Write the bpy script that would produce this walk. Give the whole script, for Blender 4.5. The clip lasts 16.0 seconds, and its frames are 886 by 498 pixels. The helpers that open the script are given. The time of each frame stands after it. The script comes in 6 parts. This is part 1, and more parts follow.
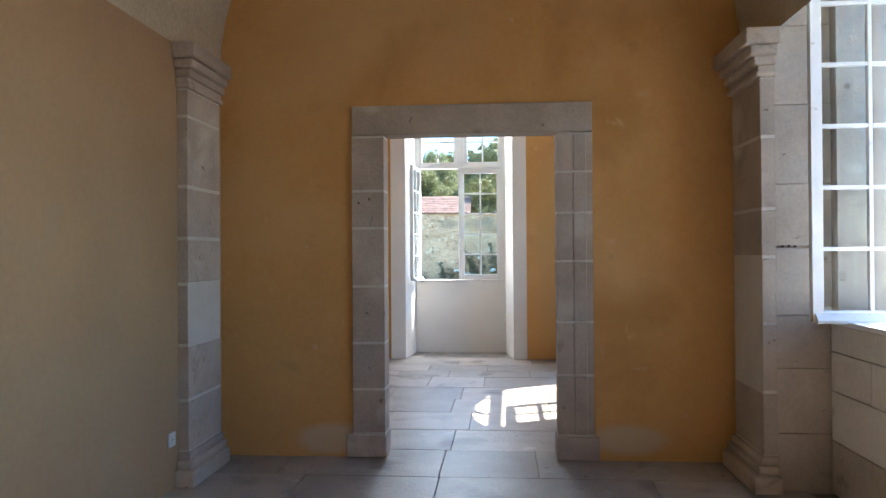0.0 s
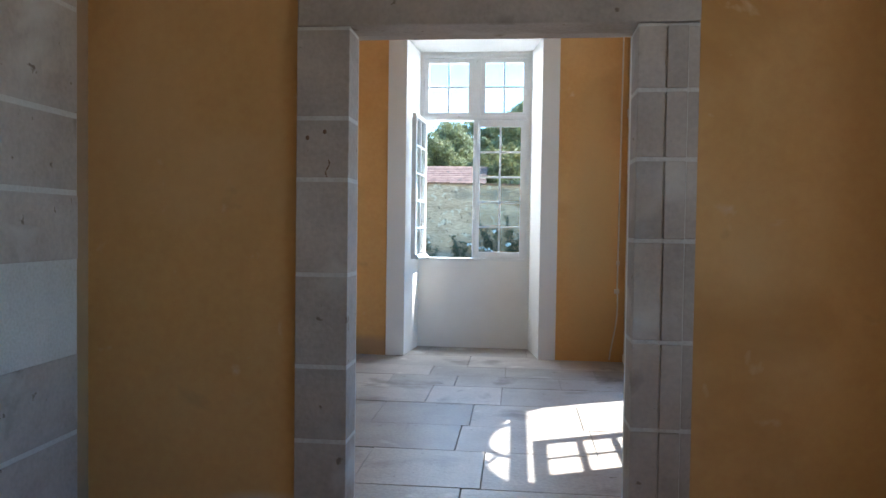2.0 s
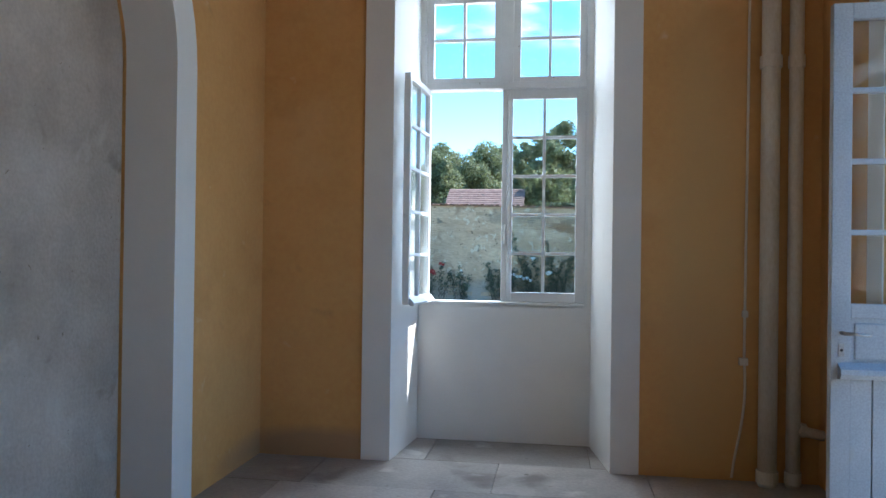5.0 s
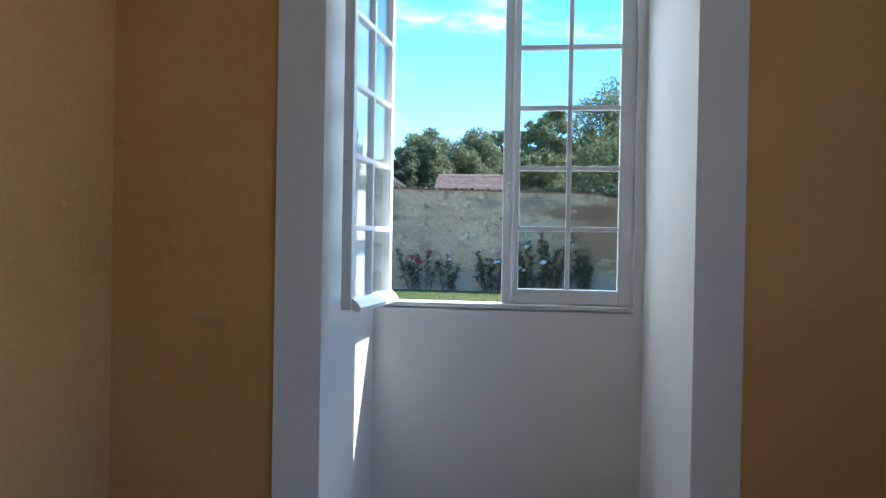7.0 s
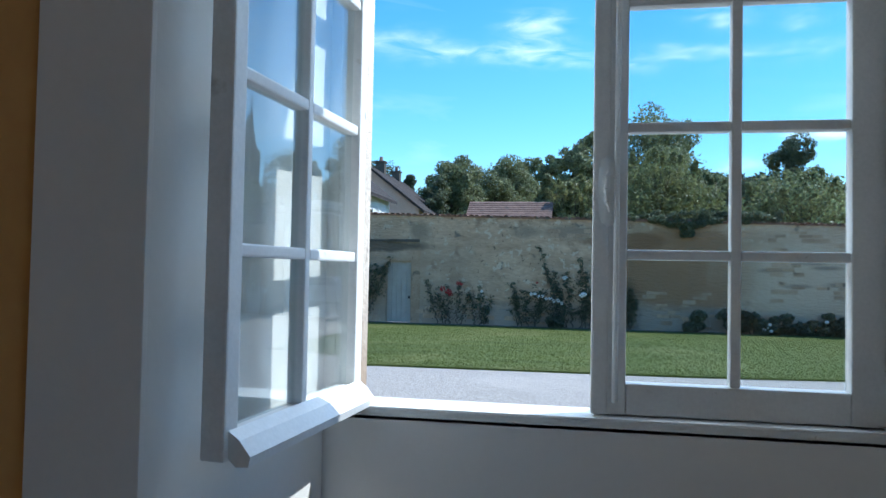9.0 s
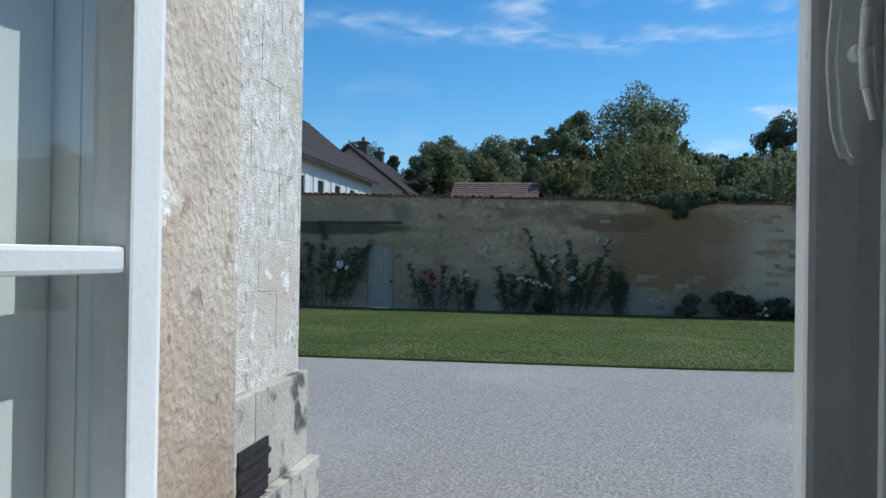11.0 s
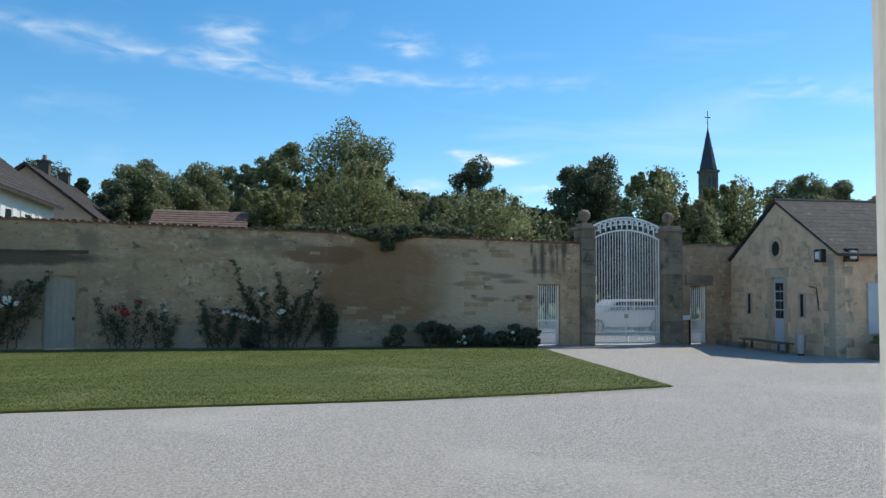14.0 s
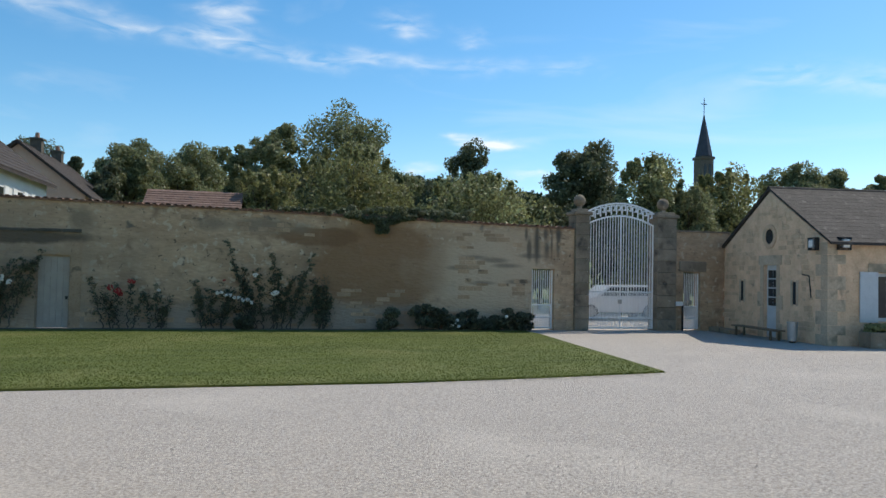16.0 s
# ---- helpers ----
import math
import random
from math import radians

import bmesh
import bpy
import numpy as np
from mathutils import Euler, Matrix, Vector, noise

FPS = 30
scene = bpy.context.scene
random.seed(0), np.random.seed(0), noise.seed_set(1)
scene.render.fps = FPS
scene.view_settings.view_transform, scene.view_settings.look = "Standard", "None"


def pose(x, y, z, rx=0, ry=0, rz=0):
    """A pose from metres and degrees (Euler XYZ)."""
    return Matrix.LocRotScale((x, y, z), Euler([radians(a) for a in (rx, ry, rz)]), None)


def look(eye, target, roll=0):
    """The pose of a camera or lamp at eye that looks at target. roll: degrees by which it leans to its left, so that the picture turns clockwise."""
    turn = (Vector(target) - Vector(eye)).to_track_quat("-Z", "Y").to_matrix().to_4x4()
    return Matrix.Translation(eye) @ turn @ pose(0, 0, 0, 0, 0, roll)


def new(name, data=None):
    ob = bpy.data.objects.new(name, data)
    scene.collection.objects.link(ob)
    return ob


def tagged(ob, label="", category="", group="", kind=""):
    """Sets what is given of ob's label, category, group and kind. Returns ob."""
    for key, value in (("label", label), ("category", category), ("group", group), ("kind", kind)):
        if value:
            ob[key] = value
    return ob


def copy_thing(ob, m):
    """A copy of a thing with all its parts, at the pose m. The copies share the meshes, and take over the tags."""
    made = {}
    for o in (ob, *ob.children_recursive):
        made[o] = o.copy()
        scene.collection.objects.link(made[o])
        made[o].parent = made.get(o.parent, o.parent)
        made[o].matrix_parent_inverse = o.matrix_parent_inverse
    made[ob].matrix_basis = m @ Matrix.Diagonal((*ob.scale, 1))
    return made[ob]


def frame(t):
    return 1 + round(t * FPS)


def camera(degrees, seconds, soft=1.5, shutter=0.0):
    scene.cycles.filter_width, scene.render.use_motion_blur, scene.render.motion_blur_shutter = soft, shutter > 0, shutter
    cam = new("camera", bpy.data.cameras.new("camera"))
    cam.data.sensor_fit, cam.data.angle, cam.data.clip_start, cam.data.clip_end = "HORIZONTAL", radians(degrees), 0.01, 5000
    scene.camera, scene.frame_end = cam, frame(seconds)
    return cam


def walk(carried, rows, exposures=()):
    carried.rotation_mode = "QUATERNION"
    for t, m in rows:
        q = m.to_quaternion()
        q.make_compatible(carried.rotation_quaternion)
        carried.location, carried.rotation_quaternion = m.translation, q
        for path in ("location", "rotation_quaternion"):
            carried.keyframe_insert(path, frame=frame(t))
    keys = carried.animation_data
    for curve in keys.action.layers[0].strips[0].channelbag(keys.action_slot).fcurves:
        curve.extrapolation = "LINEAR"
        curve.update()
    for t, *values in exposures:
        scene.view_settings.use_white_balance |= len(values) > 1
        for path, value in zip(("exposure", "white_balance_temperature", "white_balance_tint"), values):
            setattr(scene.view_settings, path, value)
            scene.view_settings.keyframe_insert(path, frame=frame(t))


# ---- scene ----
cam = camera(61.8, 16.0)
PATH = [
    (0, (0.537, -1.156, 1.362), (0.372, 0.837, 1.376), -0.4),
    (0.5, (0.535, -0.741, 1.357), (0.29, 1.243, 1.316), -0.2),
    (1, (0.504, -0.202, 1.347), (0.378, 1.793, 1.28), -0.2),
    (1.5, (0.5, 0.262, 1.348), (0.263, 2.247, 1.289), 0.2),
    (2, (0.428, 0.788, 1.354), (0.226, 2.776, 1.294), 0.8),
    (2.5, (0.403, 1.265, 1.349), (0.216, 3.256, 1.362), -0.7),
    (3, (0.357, 1.8, 1.351), (0.16, 3.79, 1.29), -0.2),
    (3.5, (0.313, 2.294, 1.372), (0.176, 4.287, 1.284), -0.3),
    (4, (0.315, 2.787, 1.397), (0.0615, 4.772, 1.342), 0.9),
    (6.5, (0.236, 5.148, 1.281), (-0.083, 7.127, 1.313), 0.7),
    (7, (0.114, 5.646, 1.287), (-0.164, 7.636, 1.269), 1.0),
    (7.5, (0.076, 6.121, 1.298), (-0.323, 8.091, 1.294), 0.8),
    (8, (-0.002, 6.599, 1.295), (-0.35, 8.567, 1.365), 0.5),
    (10.5, (-0.225, 8.318, 1.35), (-0.62, 10.278, 1.373), 2.1),
    (11, (-0.266, 8.51, 1.351), (-0.589, 10.484, 1.365), 0.9),
    (11.5, (-0.252, 8.692, 1.351), (-0.553, 10.669, 1.366), 1.4),
    (12, (-0.264, 8.854, 1.351), (-0.524, 10.837, 1.373), 1.9),
    (12.5, (-0.272, 8.92, 1.362), (-0.327, 10.922, 1.413), 0.8),
    (13, (-0.235, 8.93, 1.35), (-0.078, 10.918, 1.431), 2.0),
    (13.5, (-0.222, 8.98, 1.35), (0.09, 10.949, 1.451), 1.0),
    (14, (-0.229, 8.985, 1.35), (0.216, 10.943, 1.461), 0.5),
    (14.5, (-0.228, 8.985, 1.35), (0.262, 10.933, 1.463), 1.0),
    (15, (-0.226, 8.992, 1.35), (0.251, 10.938, 1.458), 0.5),
    (15.5, (-0.235, 9.0, 1.35), (0.191, 10.951, 1.445), 0.1),
    (16, (-0.235, 9.0, 1.35), (0.223, 10.944, 1.416), 1.2),
]
EXPO = [(0, 2.66, 6600, 12), (2, 2.36, 6050, 9), (3.5, 1.9, 5850, 8), (4, 1.82, 5800, 8), (6.5, 1.5, 5650, 7), (8.0, 1.1, 5550, 6), (10.3, -0.18, 5650, 5), (11, -0.38, 5850, 6), (12, -0.48, 6300, 8), (12.5, -0.32, 6300, 7), (13, -0.14, 6300, 5), (14, -0.1, 6500, 6), (15, -0.08, 6750, 8), (16, -0.04, 7050, 9)]
walk(cam, [(t, look(eye, target, roll)) for t, eye, target, roll in PATH], EXPO)

# ---- sky, sun, window light ----
SUN_AZ, SUN_EL = radians(26.5), radians(52)      # azimuth from +x towards +y
world = bpy.data.worlds.new("sky")
scene.world = world
world.use_nodes = True
wn = world.node_tree.nodes
wl = world.node_tree.links
wn.clear()
w_out = wn.new("ShaderNodeOutputWorld")
w_bg = wn.new("ShaderNodeBackground")
w_sky = wn.new("ShaderNodeTexSky")
w_sky.sky_type = "NISHITA"
w_sky.sun_disc = False
w_sky.sun_elevation = SUN_EL
w_sky.sun_rotation = radians(90) - SUN_AZ
w_sky.air_density, w_sky.dust_density, w_sky.ozone_density = 1.0, 0.32, 4.0
w_bg.inputs[1].default_value = 0.13
w_tc = wn.new("ShaderNodeTexCoord")


def w_math(op, *args):
    nd = wn.new("ShaderNodeMath")
    nd.operation = op
    for k, a in enumerate(args):
        if isinstance(a, (int, float)):
            nd.inputs[k].default_value = a
        else:
            wl.new(a, nd.inputs[k])
    return nd.outputs[0]


def w_noise(stretch, scale, detail, distortion=0.0):
    mp = wn.new("ShaderNodeMapping")
    mp.inputs["Scale"].default_value = stretch
    nz = wn.new("ShaderNodeTexNoise")
    nz.inputs["Scale"].default_value, nz.inputs["Detail"].default_value, nz.inputs["Distortion"].default_value = scale, detail, distortion
    wl.new(w_tc.outputs["Generated"], mp.inputs[0])
    wl.new(mp.outputs[0], nz.inputs["Vector"])
    return nz.outputs[0]


w_xyz = wn.new("ShaderNodeSeparateXYZ")
wl.new(w_tc.outputs["Generated"], w_xyz.inputs[0])
w_az = w_math("MULTIPLY", w_math("ARCTAN2", w_xyz.outputs[0], w_xyz.outputs[1]), 57.2958)
w_el = w_math("MULTIPLY", w_math("ARCSINE", w_xyz.outputs[2]), 57.2958)
# ragged outlines: the bearings of a cloud wander with the noise
w_az = w_math("ADD", w_az, w_math("MULTIPLY", w_math("SUBTRACT", w_noise((1, 1, 3), 9, 5), 0.5), 7.0))
w_el = w_math("ADD", w_el, w_math("MULTIPLY", w_math("SUBTRACT", w_noise((1, 1, 2), 14, 6), 0.5), 2.6))
# clouds of the day: bearing, height, half width, half height (degrees), density
CLOUDS = [(-17, 17.4, 6.0, 0.7, 0.55), (-6, 16.6, 6.0, 0.6, 0.8), (4, 15.9, 7.0, 0.55, 0.7), (14, 15.7, 7.0, 0.5, 0.4), (-3.2, 18.3, 1.6, 1.1, 0.8),
          (9.5, 18.7, 1.8, 0.7, 0.9), (15.2, 17.8, 1.3, 0.5, 0.9), (22.7, 15.6, 1.4, 0.5, 0.5), (-14.5, 12.2, 2.0, 0.4, 0.25), (17.3, 10.2, 1.9, 0.36, 1.6),
          (15.2, 10.6, 1.0, 0.3, 1.3), (11.4, 8.2, 1.1, 0.3, 1.4), (19.6, 7.7, 1.6, 0.3, 1.4), (37.7, 14.1, 3.0, 0.7, 0.5), (43.0, 13.4, 3.2, 0.8, 0.5), (-30, 21, 9, 1.5, 0.6), (30, 25, 12, 1.2, 0.4)]
w_sum = None
for c_az, c_el, r_az, r_el, dens in CLOUDS:
    du = w_math("DIVIDE", w_math("SUBTRACT", w_az, c_az), r_az)
    dv = w_math("DIVIDE", w_math("SUBTRACT", w_el, c_el), r_el)
    q = w_math("ADD", w_math("MULTIPLY", du, du), w_math("MULTIPLY", dv, dv))
    blob = w_math("MULTIPLY", w_math("EXPONENT", w_math("MULTIPLY", q, -1.0)), dens)
    w_sum = blob if w_sum is None else w_math("ADD", w_sum, blob)
w_fine = w_math("MULTIPLY_ADD", w_noise((2.5, 2.5, 9), 7, 9, 0.8), 1.9, -0.62)
w_veil = w_math("MULTIPLY", w_math("MAXIMUM", w_math("SUBTRACT", w_noise((1.6, 1.6, 9), 1.7, 7, 0.7), 0.52), 0.0), 0.8)
w_dens = w_math("MINIMUM", w_math("MAXIMUM", w_math("ADD", w_math("MULTIPLY", w_sum, w_fine), w_veil), 0.0), 0.85)
w_mix = wn.new("ShaderNodeMixRGB")
w_mix.inputs[2].default_value = (8.0, 8.5, 9.1, 1)
w_sat = wn.new("ShaderNodeHueSaturation")
w_sat.inputs["Hue"].default_value = 0.494
w_sat.inputs["Saturation"].default_value = 1.28
w_sat.inputs["Value"].default_value = 1.32
wl.new(w_sky.outputs[0], w_sat.inputs["Color"])
wl.new(w_dens, w_mix.inputs[0])
wl.new(w_sat.outputs[0], w_mix.inputs[1])
wl.new(w_mix.outputs[0], w_bg.inputs[0])
wl.new(w_bg.outputs[0], w_out.inputs[0])

sun = new("sun", bpy.data.lights.new("sun", "SUN"))
sun.data.energy, sun.data.angle, sun.data.color = 4.2, radians(0.53), (1.0, 0.95, 0.87)
sd = Vector((math.cos(SUN_EL) * math.cos(SUN_AZ), math.cos(SUN_EL) * math.sin(SUN_AZ), math.sin(SUN_EL)))
sun.matrix_world = look(sd * 60, (0, 0, 0))


def window_light(name, at, to, w, h, watts):
    """An added area lamp that stands in for skylight at an opening."""
    la = bpy.data.lights.new(name, "AREA")
    la.shape, la.size, la.size_y, la.energy, la.color = "RECTANGLE", w, h, watts, (0.86, 0.94, 1.0)
    ob = new(name, la)
    ob.matrix_world = look(at, to)


# fill lamp added at an unseen rear opening to brighten the first room
window_light("room_a_rear_window_light", (3.02, -1.9, 1.95), (0.0, -1.4, 1.0), 1.1, 1.9, 11.5)
# lamp added outside, above the far window, in place of skylight
window_light("room_b_window_light", (-0.05, 9.8, 3.2), (-0.05, 7.0, 1.0), 1.15, 1.0, 29)

# ---- materials ----


def material(name, colors, rough=0.8, scale=6.0, fine=60.0, bump=0.15, bump_size=0.01, metal=0.0, vary=0.0, stretch=(1, 1, 1), spots=None, spec=0.4, contrast=0.25, island=False, grain=0.3):
    """A noisy surface: two tones at a coarse scale, fine grain on top, relief; spots = (colour, scale, threshold, softness) of stains."""
    m = bpy.data.materials.new(name)
    m.use_nodes = True
    n, l = m.node_tree.nodes, m.node_tree.links
    b = n["Principled BSDF"]
    b.inputs["Roughness"].default_value, b.inputs["Metallic"].default_value = rough, metal
    b.inputs["Specular IOR Level"].default_value = spec
    tc = n.new("ShaderNodeTexCoord")
    mp = n.new("ShaderNodeMapping")
    mp.inputs["Scale"].default_value = stretch
    geo = n.new("ShaderNodeNewGeometry")
    l.new(geo.outputs["Position"], mp.inputs[0])
    a = n.new("ShaderNodeTexNoise")
    a.inputs["Scale"].default_value, a.inputs["Detail"].default_value, a.inputs["Roughness"].default_value = scale, 5.0, 0.6
    f = n.new("ShaderNodeTexNoise")
    f.inputs["Scale"].default_value, f.inputs["Detail"].default_value = fine, 4.0
    l.new(mp.outputs[0], a.inputs["Vector"])
    l.new(mp.outputs[0], f.inputs["Vector"])
    r = n.new("ShaderNodeValToRGB")
    r.color_ramp.elements[0].position, r.color_ramp.elements[1].position = 0.5 - contrast, 0.5 + contrast
    r.color_ramp.elements[0].color, r.color_ramp.elements[1].color = (*colors[0], 1), (*colors[1], 1)
    l.new(a.outputs[0], r.inputs[0])
    g = n.new("ShaderNodeMixRGB")
    g.blend_type = "OVERLAY"
    g.inputs[0].default_value = grain
    l.new(r.outputs[0], g.inputs[1])
    l.new(f.outputs[0], g.inputs[2])
    out = g.outputs[0]
    for col, sc, th, so in (spots or ()):
        s = n.new("ShaderNodeTexNoise")
        s.inputs["Scale"].default_value, s.inputs["Detail"].default_value, s.inputs["Distortion"].default_value = sc, 6.0, 0.4
        l.new(geo.outputs["Position"], s.inputs["Vector"])
        sr = n.new("ShaderNodeValToRGB")
        sr.color_ramp.elements[0].position, sr.color_ramp.elements[1].position = th, th + so
        l.new(s.outputs[0], sr.inputs[0])
        mx = n.new("ShaderNodeMixRGB")
        mx.inputs[2].default_value = (*col, 1)
        l.new(sr.outputs[0], mx.inputs[0])
        l.new(out, mx.inputs[1])
        out = mx.outputs[0]
    if vary:
        src = n.new("ShaderNodeObjectInfo").outputs["Random"]
        if island:
            src = geo.outputs["Random Per Island"]
        mr = n.new("ShaderNodeMapRange")
        mr.inputs["To Min"].default_value, mr.inputs["To Max"].default_value = 1 - vary, 1 + vary
        l.new(src, mr.inputs[0])
        hs = n.new("ShaderNodeHueSaturation")
        l.new(mr.outputs[0], hs.inputs["Value"])
        l.new(out, hs.inputs["Color"])
        out = hs.outputs[0]
    l.new(out, b.inputs["Base Color"])
    if bump:
        bp = n.new("ShaderNodeBump")
        bp.inputs["Strength"].default_value, bp.inputs["Distance"].default_value = bump, bump_size
        ad = n.new("ShaderNodeMath")
        l.new(a.outputs[0], ad.inputs[0])
        l.new(f.outputs[0], ad.inputs[1])
        l.new(ad.outputs[0], bp.inputs["Height"])
        l.new(bp.outputs[0], b.inputs["Normal"])
    return m


def glass(name):
    m = bpy.data.materials.new(name)
    m.use_nodes = True
    n, l = m.node_tree.nodes, m.node_tree.links
    n.remove(n["Principled BSDF"])
    t = n.new("ShaderNodeBsdfTransparent")
    t.inputs[0].default_value = (0.93, 0.96, 0.96, 1)
    g = n.new("ShaderNodeBsdfGlossy")
    g.inputs["Roughness"].default_value = 0.01
    lw = n.new("ShaderNodeLayerWeight")
    pw = n.new("ShaderNodeMath")
    pw.operation = "POWER"
    pw.inputs[1].default_value = 3.2
    fr = n.new("ShaderNodeMath")
    fr.operation = "MULTIPLY_ADD"
    fr.inputs[1].default_value, fr.inputs[2].default_value = 0.85, 0.03
    l.new(lw.outputs["Facing"], pw.inputs[0])
    l.new(pw.outputs[0], fr.inputs[0])
    wob = n.new("ShaderNodeTexNoise")
    wob.inputs["Scale"].default_value = 7.0
    bp = n.new("ShaderNodeBump")
    bp.inputs["Strength"].default_value, bp.inputs["Distance"].default_value = 0.05, 0.01
    geo = n.new("ShaderNodeNewGeometry")
    l.new(geo.outputs["Position"], wob.inputs["Vector"])
    l.new(wob.outputs[0], bp.inputs["Height"])
    l.new(bp.outputs[0], g.inputs["Normal"])
    mx = n.new("ShaderNodeMixShader")
    l.new(fr.outputs[0], mx.inputs[0])
    l.new(t.outputs[0], mx.inputs[1])
    l.new(g.outputs[0], mx.inputs[2])
    l.new(mx.outputs[0], n["Material Output"].inputs[0])
    return m


OCHRE = material("ochre_limewash", ((0.62, 0.335, 0.112), (0.74, 0.435, 0.175)), 0.9, 0.9, 30, 0.14, 0.008, grain=0.12, spots=[((0.76, 0.50, 0.245), 0.55, 0.54, 0.22), ((0.52, 0.265, 0.085), 1.1, 0.56, 0.2), ((0.46, 0.28, 0.12), 3.5, 0.68, 0.14), ((0.72, 0.50, 0.29), 7.0, 0.68, 0.1)])
# darker ochre for the first room's side wall; its dimness is in the colour
OCHRE_DIMMED = material("dimmed_ochre_limewash", ((0.38, 0.245, 0.135), (0.48, 0.325, 0.19)), 0.9, 0.8, 30, 0.12, 0.008, grain=0.10, spots=[((0.50, 0.33, 0.14), 0.7, 0.55, 0.25), ((0.42, 0.30, 0.19), 3.0, 0.66, 0.12)])
PLASTER = material("white_plaster", ((0.77, 0.76, 0.74), (0.85, 0.84, 0.82)), 0.85, 1.6, 60, 0.10, 0.004, grain=0.08)
VAULT = material("limewashed_vault", ((0.50, 0.42, 0.30), (0.62, 0.54, 0.41)), 0.9, 1.3, 40, 0.12, 0.006)
STONE = material("dressed_limestone", ((0.37, 0.305, 0.255), (0.58, 0.505, 0.44)), 0.85, 2.4, 50, 0.35, 0.007, vary=0.10, grain=0.18, spots=[((0.30, 0.245, 0.195), 4.0, 0.64, 0.1), ((0.62, 0.57, 0.51), 2.6, 0.60, 0.12), ((0.24, 0.185, 0.14), 17, 0.69, 0.04)])
MORTAR = material("lime_mortar", ((0.60, 0.57, 0.52), (0.70, 0.67, 0.62)), 0.95, 5, 80, 0.4, 0.008)
SLAB = material("worn_limestone_slab", ((0.255, 0.23, 0.21), (0.42, 0.385, 0.35)), 0.42, 2.2, 45, 0.35, 0.006, vary=0.22, spots=[((0.16, 0.14, 0.12), 1.9, 0.57, 0.12), ((0.50, 0.47, 0.43), 3.5, 0.64, 0.1), ((0.13, 0.11, 0.09), 11, 0.68, 0.05)])
JOINT = material("dark_floor_joint", ((0.22, 0.20, 0.17), (0.30, 0.27, 0.235)), 0.95, 9, 80, 0.3, 0.006)
WHITE = material("white_window_paint", ((0.72, 0.73, 0.73), (0.82, 0.83, 0.83)), 0.5, 5, 120, 0.16, 0.002, spots=[((0.52, 0.51, 0.48), 9, 0.69, 0.06), ((0.36, 0.33, 0.29), 26, 0.72, 0.03)])
# blue-white door paint with the leaf's shade put in as a darker tone
DOORP = material("shaded_door_paint", ((0.33, 0.36, 0.395), (0.41, 0.44, 0.47)), 0.5, 4, 110, 0.12, 0.002, spots=[((0.37, 0.38, 0.37), 8, 0.68, 0.06)])
METAL = material("worn_steel", ((0.34, 0.33, 0.31), (0.48, 0.47, 0.45)), 0.42, 10, 150, 0.1, 0.001, metal=0.9)
DARKIRON = material("dark_iron", ((0.03, 0.03, 0.03), (0.07, 0.06, 0.055)), 0.6, 20, 150, 0.2, 0.002, metal=0.5)
PIPE = material("cream_painted_pipe", ((0.62, 0.56, 0.46), (0.72, 0.66, 0.56)), 0.5, 3, 80, 0.08, 0.002, stretch=(1, 1, 0.4))
PLASTIC = material("white_plastic", ((0.74, 0.74, 0.71), (0.78, 0.78, 0.76)), 0.35, 10, 100, 0.03, 0.001)
GLASS = glass("window_glass")
RENDERW = material("old_render_facade", ((0.56, 0.505, 0.42), (0.93, 0.89, 0.81)), 0.95, 17, 70, 1.0, 0.012, contrast=0.2, spots=[((0.66, 0.585, 0.475), 1.1, 0.56, 0.16), ((0.94, 0.92, 0.87), 5.5, 0.60, 0.08), ((0.44, 0.37, 0.29), 11, 0.63, 0.05), ((0.34, 0.285, 0.22), 27, 0.66, 0.04)])
JAMB = material("rough_window_jamb_stone", ((0.44, 0.37, 0.305), (0.67, 0.60, 0.51)), 0.95, 5, 70, 0.9, 0.007, contrast=0.2, spots=[((0.47, 0.345, 0.26), 2.2, 0.55, 0.14), ((0.35, 0.29, 0.23), 13, 0.64, 0.04), ((0.74, 0.71, 0.64), 7, 0.60, 0.05), ((0.27, 0.22, 0.175), 40, 0.67, 0.03)])
SKIM = material("grey_repair_render", ((0.55, 0.50, 0.41), (0.70, 0.645, 0.54)), 0.95, 2.5, 50, 0.3, 0.006, spots=[((0.42, 0.36, 0.27), 2.4, 0.60, 0.08), ((0.34, 0.28, 0.20), 9, 0.68, 0.04)])
PLINTH = material("weathered_plinth_stone", ((0.44, 0.40, 0.33), (0.62, 0.57, 0.48)), 0.95, 3.2, 40, 0.7, 0.012, vary=0.08, spots=[((0.12, 0.115, 0.10), 4.0, 0.56, 0.1)])
COURT = material("courtyard_wall_render", ((0.37, 0.238, 0.142), (0.57, 0.405, 0.262)), 0.95, 1.3, 9, 1.0, 0.04, stretch=(0.6, 1, 1.7), spots=[((0.245, 0.155, 0.095), 2.0, 0.57, 0.2), ((0.31, 0.20, 0.118), 0.5, 0.55, 0.2), ((0.16, 0.13, 0.10), 1.5, 0.64, 0.06), ((0.53, 0.415, 0.29), 5.0, 0.59, 0.06), ((0.15, 0.11, 0.075), 7.0, 0.65, 0.04), ((0.13, 0.10, 0.075), 15.0, 0.69, 0.03)])
COURT_STONE = material("courtyard_wall_stone", ((0.33, 0.215, 0.13), (0.49, 0.345, 0.225)), 0.95, 2.5, 22, 0.8, 0.02, vary=0.16, spots=[((0.17, 0.13, 0.09), 3.0, 0.58, 0.1)])
